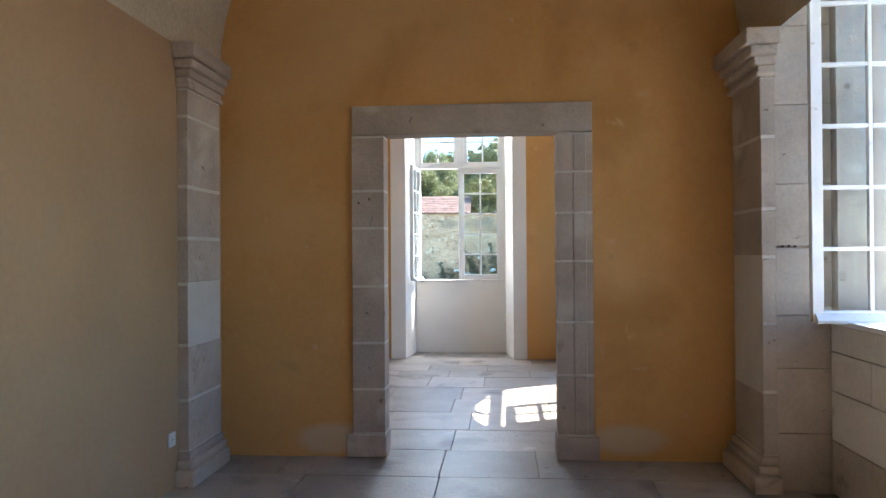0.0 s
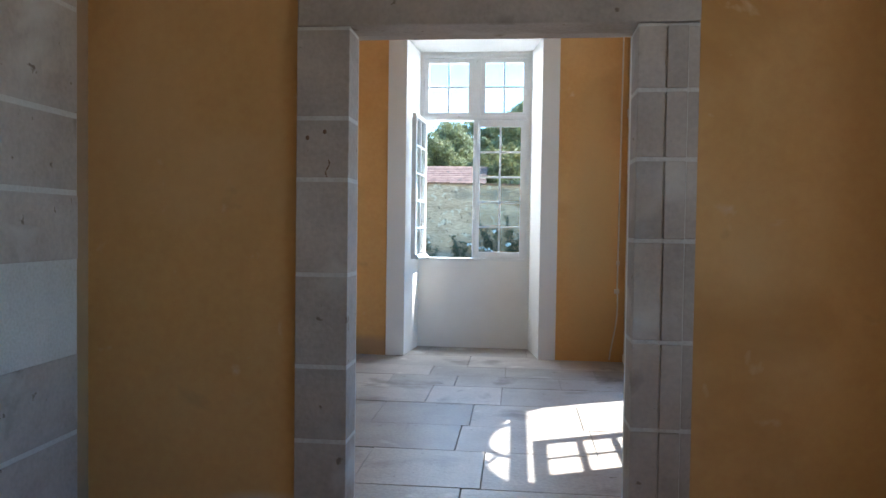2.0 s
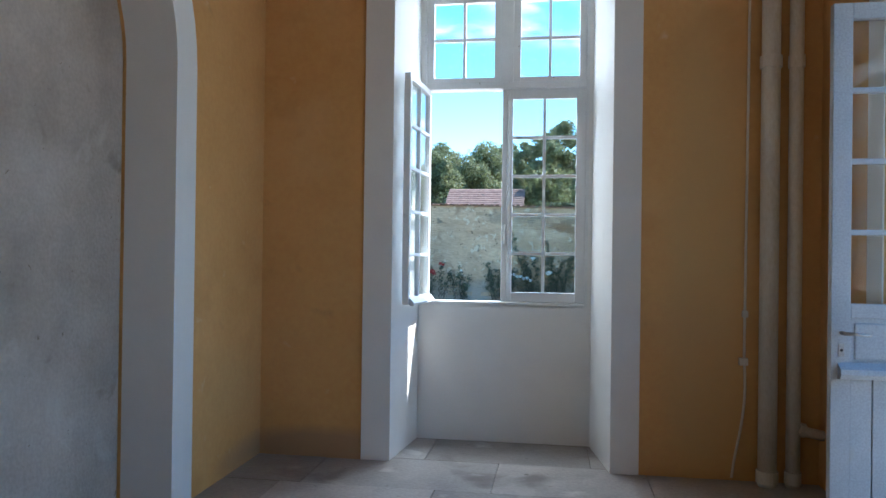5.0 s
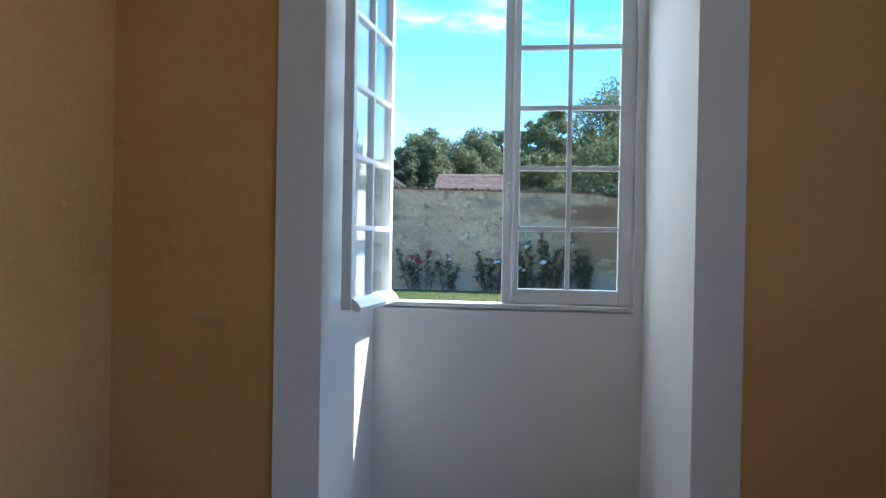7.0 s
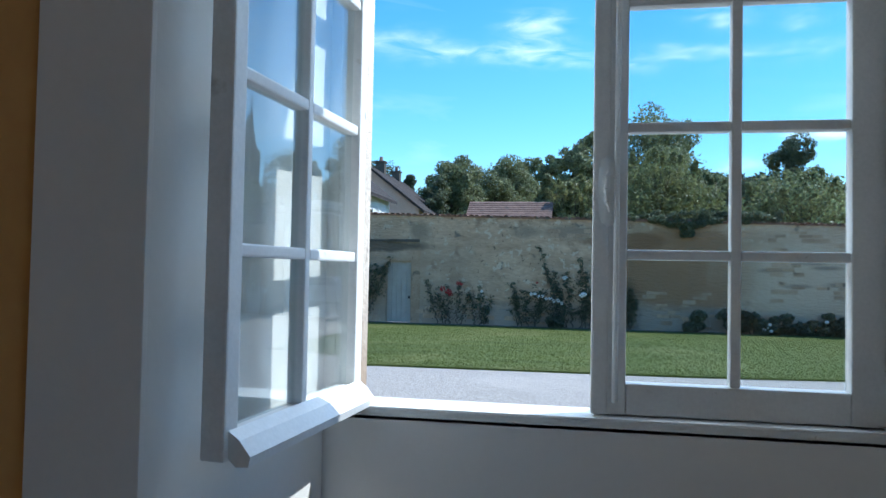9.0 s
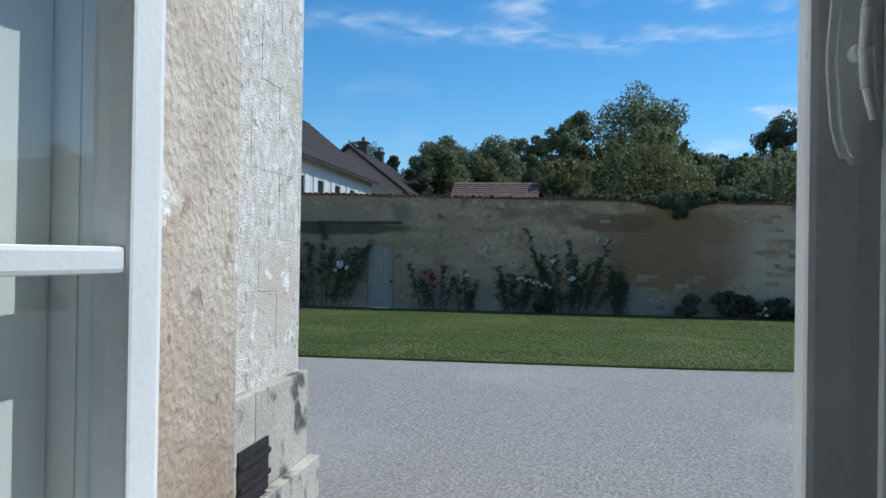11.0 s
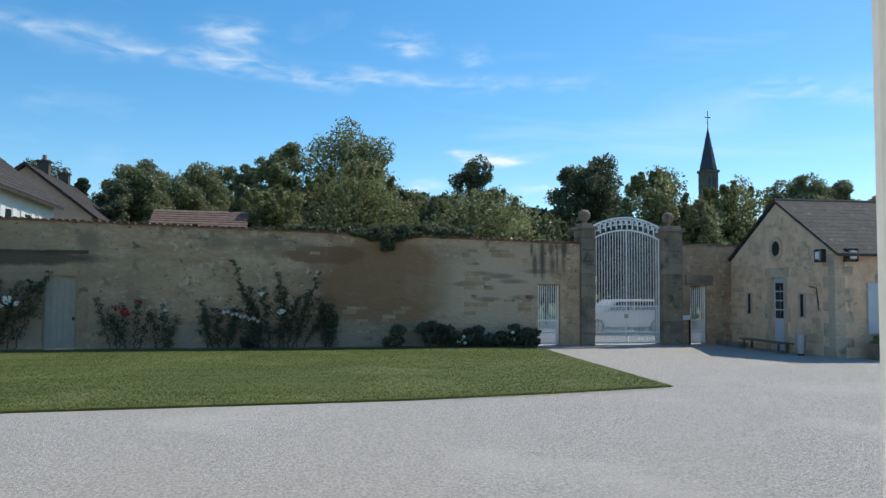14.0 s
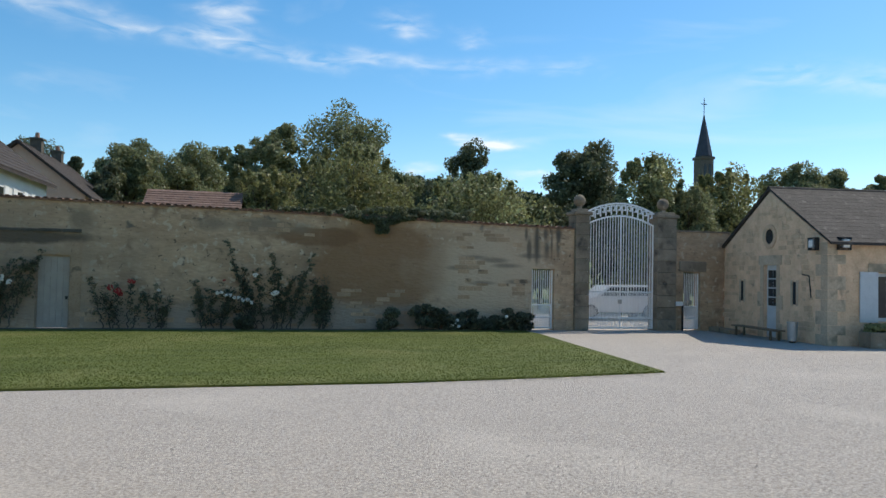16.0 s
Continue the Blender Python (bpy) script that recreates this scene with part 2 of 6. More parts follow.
RUBBLE = material("rubble_limestone", ((0.56, 0.375, 0.235), (0.80, 0.575, 0.39)), 0.95, 2.4, 24, 0.7, 0.03, vary=0.15, spots=[((0.36, 0.26, 0.18), 3.0, 0.62, 0.12)])
PIER = material("grey_pier_stone", ((0.17, 0.130, 0.092), (0.34, 0.27, 0.195)), 0.95, 2.0, 30, 0.6, 0.02, vary=0.14, spots=[((0.085, 0.068, 0.052), 2.2, 0.56, 0.14), ((0.40, 0.33, 0.25), 4.0, 0.64, 0.08)])
TILE = material("old_clay_tile", ((0.20, 0.10, 0.065), (0.34, 0.20, 0.14)), 0.9, 5, 40, 0.4, 0.01, vary=0.25, spots=[((0.17, 0.16, 0.12), 6, 0.58, 0.1)])
ROOFB = material("brown_flat_tile_roof", ((0.032, 0.028, 0.026), (0.068, 0.060, 0.054)), 0.9, 2.4, 16, 0.6, 0.03, vary=0.06, spots=[((0.11, 0.10, 0.09), 5.0, 0.60, 0.08), ((0.022, 0.02, 0.019), 1.2, 0.58, 0.15)])
ROOFV = material("old_brown_roof", ((0.028, 0.023, 0.021), (0.062, 0.049, 0.042)), 0.9, 1.4, 12, 0.5, 0.03, vary=0.12, spots=[((0.09, 0.075, 0.065), 2.5, 0.62, 0.1)])
ROOFR = material("red_clay_roof", ((0.12, 0.072, 0.055), (0.22, 0.14, 0.11)), 0.9, 3.0, 12, 0.6, 0.03, vary=0.15, spots=[((0.10, 0.075, 0.06), 2.0, 0.60, 0.1)])
SLATE = material("dark_slate", ((0.030, 0.035, 0.05), (0.06, 0.066, 0.085)), 0.6, 2, 20, 0.3, 0.02)
HOUSEW = material("white_house_render", ((0.62, 0.60, 0.56), (0.74, 0.72, 0.68)), 0.95, 1.0, 20, 0.3, 0.01)
PINK = material("pink_house_render", ((0.52, 0.36, 0.27), (0.62, 0.45, 0.36)), 0.95, 1.0, 20, 0.3, 0.01)
SHUTTER = material("pale_grey_blue_shutter", ((0.46, 0.50, 0.53), (0.56, 0.60, 0.62)), 0.7, 4, 60, 0.2, 0.004)
GATEP = material("white_gate_paint", ((0.74, 0.73, 0.71), (0.84, 0.83, 0.81)), 0.45, 4, 60, 0.06, 0.002)
GRAVEL = material("pale_gravel", ((0.24, 0.215, 0.19), (0.55, 0.50, 0.448)), 0.95, 32.0, 140.0, 1.0, 0.013, contrast=0.2, grain=0.7, spots=[((0.36, 0.325, 0.285), 0.9, 0.58, 0.4), ((0.50, 0.455, 0.405), 0.35, 0.54, 0.25)])
SOIL = material("dry_soil", ((0.10, 0.08, 0.055), (0.17, 0.135, 0.095)), 0.95, 4, 40, 0.6, 0.03)
GRASS = material("mown_grass", ((0.062, 0.086, 0.014), (0.115, 0.138, 0.026)), 0.9, 1.3, 90, 0.35, 0.02, stretch=(0.18, 1.5, 1), spots=[((0.135, 0.148, 0.040), 0.45, 0.50, 0.2)])
BLADE = material("grass_blade", ((0.066, 0.094, 0.015), (0.125, 0.150, 0.028)), 0.7, 1.3, 30, 0, vary=0.14, island=True, stretch=(0.18, 1.5, 1), spots=[((0.140, 0.153, 0.041), 0.45, 0.50, 0.2)])
FIELD = material("far_field", ((0.10, 0.16, 0.05), (0.20, 0.24, 0.09)), 0.95, 0.02, 0.4, 0.2, 0.5)
WOODS = material("far_woods", ((0.022, 0.040, 0.018), (0.05, 0.075, 0.03)), 0.95, 0.10, 0.9, 0.8, 2.0)
BARK = material("bark", ((0.06, 0.05, 0.038), (0.14, 0.115, 0.09)), 0.95, 4, 30, 0.8, 0.02, stretch=(1, 1, 0.25))
LEAF_MID = material("leaf_mid_green", ((0.15, 0.17, 0.078), (0.26, 0.27, 0.135)), 0.5, 0.6, 6, 0, vary=0.4, island=True)
LEAF_DARK = material("leaf_dark_green", ((0.092, 0.108, 0.058), (0.17, 0.182, 0.10)), 0.5, 0.6, 6, 0, vary=0.4, island=True)
LEAF_YELLOW = material("leaf_yellow_green", ((0.175, 0.185, 0.068), (0.30, 0.29, 0.125)), 0.5, 0.6, 6, 0, vary=0.45, island=True)
LEAF_PALE = material("leaf_pale_green", ((0.165, 0.185, 0.075), (0.31, 0.32, 0.15)), 0.45, 0.6, 6, 0, vary=0.5, island=True)
LEAF_ROSE = material("leaf_rose_green", ((0.085, 0.090, 0.055), (0.165, 0.165, 0.100)), 0.6, 0.6, 6, 0, vary=0.5, island=True)
PETAL_RED = material("red_rose_petal", ((0.24, 0.012, 0.012), (0.38, 0.03, 0.025)), 0.6, 8, 60, 0)
PETAL_WHITE = material("white_rose_petal", ((0.60, 0.60, 0.55), (0.75, 0.74, 0.70)), 0.6, 8, 60, 0)
CARP = material("white_car_paint", ((0.74, 0.74, 0.74), (0.78, 0.78, 0.78)), 0.25, 2, 60, 0)
RUBBER = material("black_rubber", ((0.02, 0.02, 0.02), (0.035, 0.035, 0.035)), 0.8, 20, 90, 0.1, 0.002)
DARKGLASS = material("dark_pane", ((0.02, 0.025, 0.03), (0.035, 0.04, 0.045)), 0.08, 3, 20, 0)
CHURCHS = material("dark_church_stone", ((0.10, 0.085, 0.07), (0.17, 0.145, 0.12)), 0.95, 0.6, 4, 0.3, 0.05)
GREYDOOR = material("grey_weathered_door_paint", ((0.30, 0.265, 0.225), (0.39, 0.345, 0.295)), 0.7, 3, 60, 0.2, 0.004)
MEADOW = material("meadow_grass", ((0.06, 0.085, 0.02), (0.12, 0.14, 0.04)), 0.95, 0.3, 6, 0.5, 0.05)
ZINC = material("zinc_bin", ((0.34, 0.35, 0.36), (0.46, 0.47, 0.48)), 0.45, 6, 60, 0.1, 0.002, metal=0.7)
OAK = material("weathered_wood", ((0.13, 0.09, 0.055), (0.23, 0.165, 0.105)), 0.85, 3, 60, 0.4, 0.004, stretch=(1, 0.3, 1))
BOXM = material("rusty_iron_stain", ((0.17, 0.095, 0.06), (0.27, 0.165, 0.105)), 0.9, 30, 150, 0.2, 0.002)

for leaf_mat, gain in ((LEAF_MID, 1), (LEAF_DARK, 1), (LEAF_YELLOW, 1), (LEAF_PALE, 1), (LEAF_ROSE, 1), (BLADE, 1)):
    ln_, ll_ = leaf_mat.node_tree.nodes, leaf_mat.node_tree.links
    pb = ln_["Principled BSDF"]
    col = pb.inputs["Base Color"].links[0].from_socket
    trl = ln_.new("ShaderNodeBsdfTranslucent")
    mxs = ln_.new("ShaderNodeMixShader")
    mxs.inputs[0].default_value = 0.38
    ll_.new(col, trl.inputs[0])
    ll_.new(pb.outputs[0], mxs.inputs[1])
    ll_.new(trl.outputs[0], mxs.inputs[2])
    ll_.new(mxs.outputs[0], ln_["Material Output"].inputs[0])


def add_stain(mat, centre, radii, color, edge=0.35, wobble=1.3, grain=0.9):
    """A stain of its own shape on a wall: an uneven soft-edged oval round centre."""
    n, l = mat.node_tree.nodes, mat.node_tree.links
    b = n["Principled BSDF"]
    src = b.inputs["Base Color"].links[0].from_socket
    geo = n.new("ShaderNodeNewGeometry")
    sub = n.new("ShaderNodeVectorMath")
    sub.operation = "SUBTRACT"
    sub.inputs[1].default_value = centre
    dv = n.new("ShaderNodeVectorMath")
    dv.operation = "DIVIDE"
    dv.inputs[1].default_value = radii
    le = n.new("ShaderNodeVectorMath")
    le.operation = "LENGTH"
    nz = n.new("ShaderNodeTexNoise")
    nz.inputs["Scale"].default_value, nz.inputs["Detail"].default_value = grain, 5.0
    ma = n.new("ShaderNodeMath")
    ma.operation = "MULTIPLY_ADD"
    ma.inputs[1].default_value = wobble
    rp = n.new("ShaderNodeMapRange")
    rp.inputs["From Min"].default_value, rp.inputs["From Max"].default_value = 1 + wobble * 0.5 + edge / 2, 1 + wobble * 0.5 - edge / 2
    mx = n.new("ShaderNodeMixRGB")
    mx.inputs[2].default_value = (*color, 1)
    mu = n.new("ShaderNodeMath")
    mu.operation = "MULTIPLY"
    mu.inputs[1].default_value = 0.85
    l.new(geo.outputs["Position"], sub.inputs[0])
    l.new(sub.outputs[0], dv.inputs[0])
    l.new(dv.outputs[0], le.inputs[0])
    l.new(geo.outputs["Position"], nz.inputs["Vector"])
    l.new(nz.outputs[0], ma.inputs[0])
    l.new(le.outputs["Value"], ma.inputs[2])
    l.new(ma.outputs[0], rp.inputs[0])
    l.new(rp.outputs[0], mu.inputs[0])
    l.new(mu.outputs[0], mx.inputs[0])
    l.new(src, mx.inputs[1])
    l.new(mx.outputs[0], b.inputs["Base Color"])


add_stain(COURT, (3.5, 33.3, 1.5), (2.3, 3.0, 1.5), (0.27, 0.15, 0.076), 0.25, 0.6)
add_stain(COURT, (1.4, 33.3, 2.45), (1.3, 3.0, 0.30), (0.22, 0.12, 0.06), 0.25)
add_stain(COURT, (0.0, 33.3, -0.2), (7.5, 3.0, 0.5), (0.33, 0.27, 0.21), 0.6)
add_stain(COURT, (-9.5, 33.3, 1.1), (4.6, 3.0, 1.9), (0.29, 0.215, 0.15), 0.9)
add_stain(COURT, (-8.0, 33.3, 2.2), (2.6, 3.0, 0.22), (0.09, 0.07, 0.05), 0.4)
add_stain(COURT, (7.0, 33.3, 1.3), (1.9, 3.0, 1.7), (0.55, 0.42, 0.295), 0.9)
for k in range(7):
    add_stain(COURT, (6.1 + 0.42 * k, 33.3, 1.55 + 0.5 * math.sin(k * 2.3)), (0.42, 3.0, 0.07), (0.25, 0.195, 0.145), 0.9, 1.6)
for k in range(9):
    add_stain(COURT, (8.45 + 0.16 * k + 0.09 * math.sin(k * 3.7), 33.3, 2.78 - 0.16 * (k * 3 % 4)), (0.05 + 0.03 * (k % 3), 3.0, 0.20 + 0.13 * (k * 5 % 4)), (0.12, 0.098, 0.074), 1.0, 1.9)
add_stain(COURT, (-0.6, 33.3, 2.75), (1.6, 3.0, 0.2), (0.25, 0.19, 0.13), 0.8, 2.0)
add_stain(COURT, (-5.8, 33.3, 2.75), (0.4, 3.0, 0.3), (0.24, 0.18, 0.12), 0.8, 2.0)
for dy, dz, ry, rz in ((0.0, 0.0, 0.09, 0.13), (0.10, 0.12, 0.06, 0.10), (0.12, -0.12, 0.05, 0.14), (-0.12, -0.10, 0.07, 0.09), (0.02, 0.28, 0.05, 0.07)):
    add_stain(SKIM, (-2.13, 11.96 + dy, 0.90 + dz), (0.5, ry, rz), (0.84, 0.86, 0.86), 0.2, 1.5, 7.0)
add_stain(JAMB, (-0.70, 9.38, 0.85), (0.5, 0.35, 0.36), (0.31, 0.225, 0.155), 0.8, 1.8)
add_stain(OCHRE, (-0.62, 3.78, 0.12), (0.22, 1.0, 0.10), (0.66, 0.54, 0.38), 0.5, 0.9)
add_stain(OCHRE, (1.35, 3.78, 0.14), (0.26, 1.0, 0.10), (0.66, 0.54, 0.38), 0.5, 0.9)
# window wall: darker along the foot, left of the niche
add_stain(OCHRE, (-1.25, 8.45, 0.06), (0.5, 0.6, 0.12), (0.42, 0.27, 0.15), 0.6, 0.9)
add_stain(OCHRE, (1.2, 8.45, 1.2), (0.22, 0.6, 1.6), (0.62, 0.40, 0.17), 0.8, 0.9)

# ---- building helpers ----


def box(bm, x0, x1, y0, y1, z0, z1, bevel=0.0):
    r = bmesh.ops.create_cube(bm, size=1.0, matrix=Matrix.Translation(((x0 + x1) / 2, (y0 + y1) / 2, (z0 + z1) / 2)) @ Matrix.Diagonal((x1 - x0, y1 - y0, z1 - z0, 1)))
    if bevel:
        es = {e for v in r["verts"] for e in v.link_edges}
        bmesh.ops.bevel(bm, geom=list(es), offset=bevel, segments=2, affect="EDGES", profile=0.6)
    return bm


def cyl(bm, a, b, r0, r1=None, seg=12, caps=True):
    a, b = Vector(a), Vector(b)
    d = b - a
    m = Matrix.Translation((a + b) / 2) @ d.to_track_quat("Z", "Y").to_matrix().to_4x4()
    bmesh.ops.create_cone(bm, cap_ends=caps, segments=seg, radius1=r0, radius2=r0 if r1 is None else r1, depth=d.length, matrix=m)
    return bm


def prism(bm, pts, z0, z1):
    """A flat outline pulled up from z0 to z1."""
    lo = [bm.verts.new((x, y, z0)) for x, y in pts]
    hi = [bm.verts.new((x, y, z1)) for x, y in pts]
    bm.faces.new(lo[::-1])
    bm.faces.new(hi)
    for i in range(len(pts)):
        j = (i + 1) % len(pts)
        bm.faces.new((lo[i], lo[j], hi[j], hi[i]))
    bmesh.ops.recalc_face_normals(bm, faces=bm.faces)
    return bm


def slab_xz(bm, pts, y0, y1):
    """An outline in x and z, with depth from y0 to y1."""
    lo = [bm.verts.new((x, y0, z)) for x, z in pts]
    hi = [bm.verts.new((x, y1, z)) for x, z in pts]
    bm.faces.new(lo)
    bm.faces.new(hi[::-1])
    for i in range(len(pts)):
        j = (i + 1) % len(pts)
        bm.faces.new((lo[j], lo[i], hi[i], hi[j]))
    bmesh.ops.recalc_face_normals(bm, faces=bm.faces)
    return bm


def wall_cells(us, zs, holes, thick, plane):
    """A wall with rectangular holes through it. plane(u, d, z) -> place; d runs from 0 to thick."""
    us, zs = sorted(set(us + [h[0] for h in holes] + [h[1] for h in holes])), sorted(set(zs + [h[2] for h in holes] + [h[3] for h in holes]))
    bm = bmesh.new()
    verts = {}

    def v(i, j, k):
        if (i, j, k) not in verts:
            verts[(i, j, k)] = bm.verts.new(plane(us[i], thick * k, zs[j]))
        return verts[(i, j, k)]

    def solid(i, j):
        if not (0 <= i < len(us) - 1 and 0 <= j < len(zs) - 1):
            return False
        u, z = (us[i] + us[i + 1]) / 2, (zs[j] + zs[j + 1]) / 2
        return not any(h[0] < u < h[1] and h[2] < z < h[3] for h in holes)
    for i in range(len(us) - 1):
        for j in range(len(zs) - 1):
            if not solid(i, j):
                continue
            bm.faces.new((v(i, j, 0), v(i + 1, j, 0), v(i + 1, j + 1, 0), v(i, j + 1, 0)))
            bm.faces.new((v(i, j, 1), v(i, j + 1, 1), v(i + 1, j + 1, 1), v(i + 1, j, 1)))
            for di, dj, e in ((-1, 0, ((i, j), (i, j + 1))), (1, 0, ((i + 1, j), (i + 1, j + 1))), (0, -1, ((i, j), (i + 1, j))), (0, 1, ((i, j + 1), (i + 1, j + 1)))):
                if not solid(i + di, j + dj):
                    (a, b), (c, d) = e
                    bm.faces.new((v(a, b, 0), v(c, d, 0), v(c, d, 1), v(a, b, 1)))
    bmesh.ops.recalc_face_normals(bm, faces=bm.faces)
    return bm


def mesh_of(name, bm, mat, smooth=False):
    me = bpy.data.meshes.new(name)
    bm.to_mesh(me)
    bm.free()
    me.materials.append(mat)
    if smooth:
        for p in me.polygons:
            p.use_smooth = True
    return me


def part(name, bm, mat, parent, label="", smooth=False):
    ob = new(name, mesh_of(name, bm, mat, smooth))
    ob.parent = parent
    return tagged(ob, label)


def structure(name, bm, mat, label, category, smooth=False):
    return tagged(new(name, mesh_of(name, bm, mat, smooth)), label, category, kind="structure")


def thing(name, at, label, category, group="", turn=0.0):
    ob = new(name)
    ob.matrix_world = pose(*at, 0, 0, turn)
    return tagged(ob, label, category, group)


def bx(*a):
    return box(bmesh.new(), *a)

# ---- large structure: the two rooms ----
FLOOR_OUT = -0.43     # the courtyard lies lower than the rooms
A_L, A_R, B_L, B_R = -1.40, 2.08, -1.64, 1.87
structure("floor", bx(-2.3, 2.98, -5.2, 9.44, FLOOR_OUT - 0.1, -0.014), JOINT, "stone floor bed under worn limestone slabs", "floor")

# wall between the rooms, in two skins around the doorway
structure("wall_between_front", wall_cells([-2.3, 2.95], [0, 4.62], [(-0.478, 1.112, -1, 2.364)], 0.15, lambda u, d, z: (u, 3.78 + d, z)), OCHRE, "ochre limewashed plaster wall with faded patches", "wall")
structure("wall_between_back", wall_cells([-2.3, 2.95], [0, 4.62], [(-0.54, 1.16, -1, 2.44)], 0.45, lambda u, d, z: (u, 3.932 + d, z)), OCHRE, "ochre limewashed plaster wall around a doorway", "wall")
structure("wall_room_a_side", bx(-2.3, A_L, -5.2, 3.78, 0, 4.62), OCHRE_DIMMED, "ochre limewashed wall in a dimmed tone", "wall")
structure("wall_room_a_rear", bx(-2.3, 2.95, -5.4, -5.2, 0, 4.62), OCHRE, "ochre limewashed rear wall", "wall")
# the second, rear opening is unseen and assumed, to go with the fill lamp
A_WIN = [(1.60, 3.22), (-2.7, -1.1)]
structure("wall_room_a_window_inner", wall_cells([-5.2, 3.78], [0, 4.62], [(a, b, -1, 3.3) for a, b in A_WIN], 0.31, lambda u, d, z: (A_R + d, u, z)), STONE, "dressed limestone window wall", "wall")
structure("wall_room_a_window_outer", wall_cells([-5.2, 3.78], [0, 4.62], [(a + 0.08, b - 0.08, 0.97, 3.22) for a, b in A_WIN], 0.55, lambda u, d, z: (A_R + 0.312 + d, u, z)), STONE, "limestone window breast and jambs", "wall")
structure("wall_room_b_side_back", bx(-2.3, B_L - 0.302, 4.382, 8.45, 0, 4.62), STONE, "grey stone back of an arched wall niche", "wall")
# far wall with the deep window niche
structure("wall_window_side", wall_cells([-2.3, 2.6], [0, 4.62], [(-0.752, 0.65, -1, 3.36)], 0.61, lambda u, d, z: (u, 8.45 + d, z)), OCHRE, "ochre limewashed plaster wall with stains, darker along the foot", "wall")
bm = bmesh.new()
prism(bm, [(-0.752, 8.446), (-0.690, 9.066), (-0.752, 9.066)], 0, 3.36)
structure("niche_reveal", bm, PLASTER, "white plastered window reveal", "wall")
bm = bmesh.new()
prism(bm, [(0.65, 8.446), (0.65, 9.066), (0.550, 9.066)], 0, 3.36)
structure("niche_reveal", bm, PLASTER, "white plastered window reveal", "wall")
structure("niche_soffit", bx(-0.752, 0.65, 8.446, 9.066, 3.30, 3.362), PLASTER, "white plastered niche soffit", "ceiling")
structure("wall_breast", wall_cells([-1.9, 2.6], [0, 4.62], [(-0.665, 0.525, 0.985, 3.28)], 0.13, lambda u, d, z: (u, 9.068 + d, z)), PLASTER, "white plastered breast under the window", "wall")
structure("wall_facade", wall_cells([-2.6, 2.98], [FLOOR_OUT, 7.0], [(-0.685, 0.56, 0.93, 3.30)], 0.25, lambda u, d, z: (u + (0.0 if d < 0.1 or abs(u) > 1 else -0.015 if u < 0 else 0.06), 9.20 + d, z)), JAMB, "weathered rendered house front", "wall")
for name, x0, x1 in (("window_casing", -0.943, -0.750), ("window_casing", 0.648, 0.823)):
    structure(name, bx(x0, x1, 8.437, 8.45, 0, 3.36, 0.002), PLASTER, "white painted band round the window niche", "trim")
structure("window_casing", bx(-0.943, 0.823, 8.437, 8.45, 3.362, 3.55, 0.002), PLASTER, "white painted band over the window niche", "trim")
# side wall of room B with the glazed doors
B_D0, B_D1 = 5.58, 7.39
structure("wall_room_b_door_inner", wall_cells([4.382, 8.45], [0, 4.62], [(B_D0 - 0.2, B_D1 + 0.2, -1, 3.62)], 0.36, lambda u, d, z: (B_R + d, u, z)), OCHRE, "ochre limewashed plaster wall", "wall")
ARC = [(B_D0 + (B_D1 - B_D0) * (0.5 - 0.5 * math.cos(math.pi * k / 20)), 2.68 + 0.72 * math.sin(math.pi * k / 20)) for k in range(21)]


def yz_slab(bm, pts, x0, x1):
    lo = [bm.verts.new((x0, y, z)) for y, z in pts]
    hi = [bm.verts.new((x1, y, z)) for y, z in pts]
    bm.faces.new(lo)
    bm.faces.new(hi[::-1])
    for i in range(len(pts)):
        j = (i + 1) % len(pts)
        bm.faces.new((lo[j], lo[i], hi[i], hi[j]))
    bmesh.ops.recalc_face_normals(bm, faces=bm.faces)
    return bm


# arched niche in the side wall, with a white painted band
N0, N1, NS = 5.74, 7.29, 2.33
NC, NR = (N0 + N1) / 2, (N1 - N0) / 2


def arch(r, n=24):
    return [(NC - r * math.cos(math.pi * k / n), NS + r * math.sin(math.pi * k / n)) for k in range(n + 1)]


bm = yz_slab(bmesh.new(), [(4.382, 0), (N0, 0), *arch(NR), (N1, 0), (8.45, 0), (8.45, 4.62), (4.382, 4.62)], B_L - 0.30, B_L)
bmesh.ops.triangulate(bm, faces=[f for f in bm.faces if len(f.verts) > 4])
structure("wall_room_b_side", bm, OCHRE, "ochre limewashed plaster wall with an arched niche", "wall")
bm = yz_slab(bmesh.new(), [(N0 - 0.21, 0), *arch(NR + 0.21), (N1 + 0.21, 0), (N1 - 0.002, 0), *arch(NR - 0.002)[::-1], (N0 + 0.002, 0)], B_L - 0.28, B_L + 0.006)
bmesh.ops.triangulate(bm, faces=[f for f in bm.faces if len(f.verts) > 4])
structure("niche_casing", bm, PLASTER, "white painted band round the arched niche", "trim")

bm = yz_slab(bmesh.new(), [(4.382, 0), (B_D0, 0), *ARC, (B_D1, 0), (8.45, 0), (8.45, 4.62), (4.382, 4.62)], B_R + 0.362, 2.62)
bmesh.ops.triangulate(bm, faces=bm.faces)
structure("wall_room_b_door_outer", bm, PLASTER, "white plastered wall round an arched doorway", "wall")
for y0, y1, z0, z1 in ((B_D0 - 0.38, B_D0 - 0.2, 0, 3.62), (B_D1 + 0.2, B_D1 + 0.38, 0, 3.62), (B_D0 - 0.38, B_D1 + 0.38, 3.622, 3.8)):
    structure("door_casing", bx(B_R - 0.008, B_R + 0.002, y0, y1, z0, z1, 0.002), PLASTER, "white painted band round the glazed door", "trim")

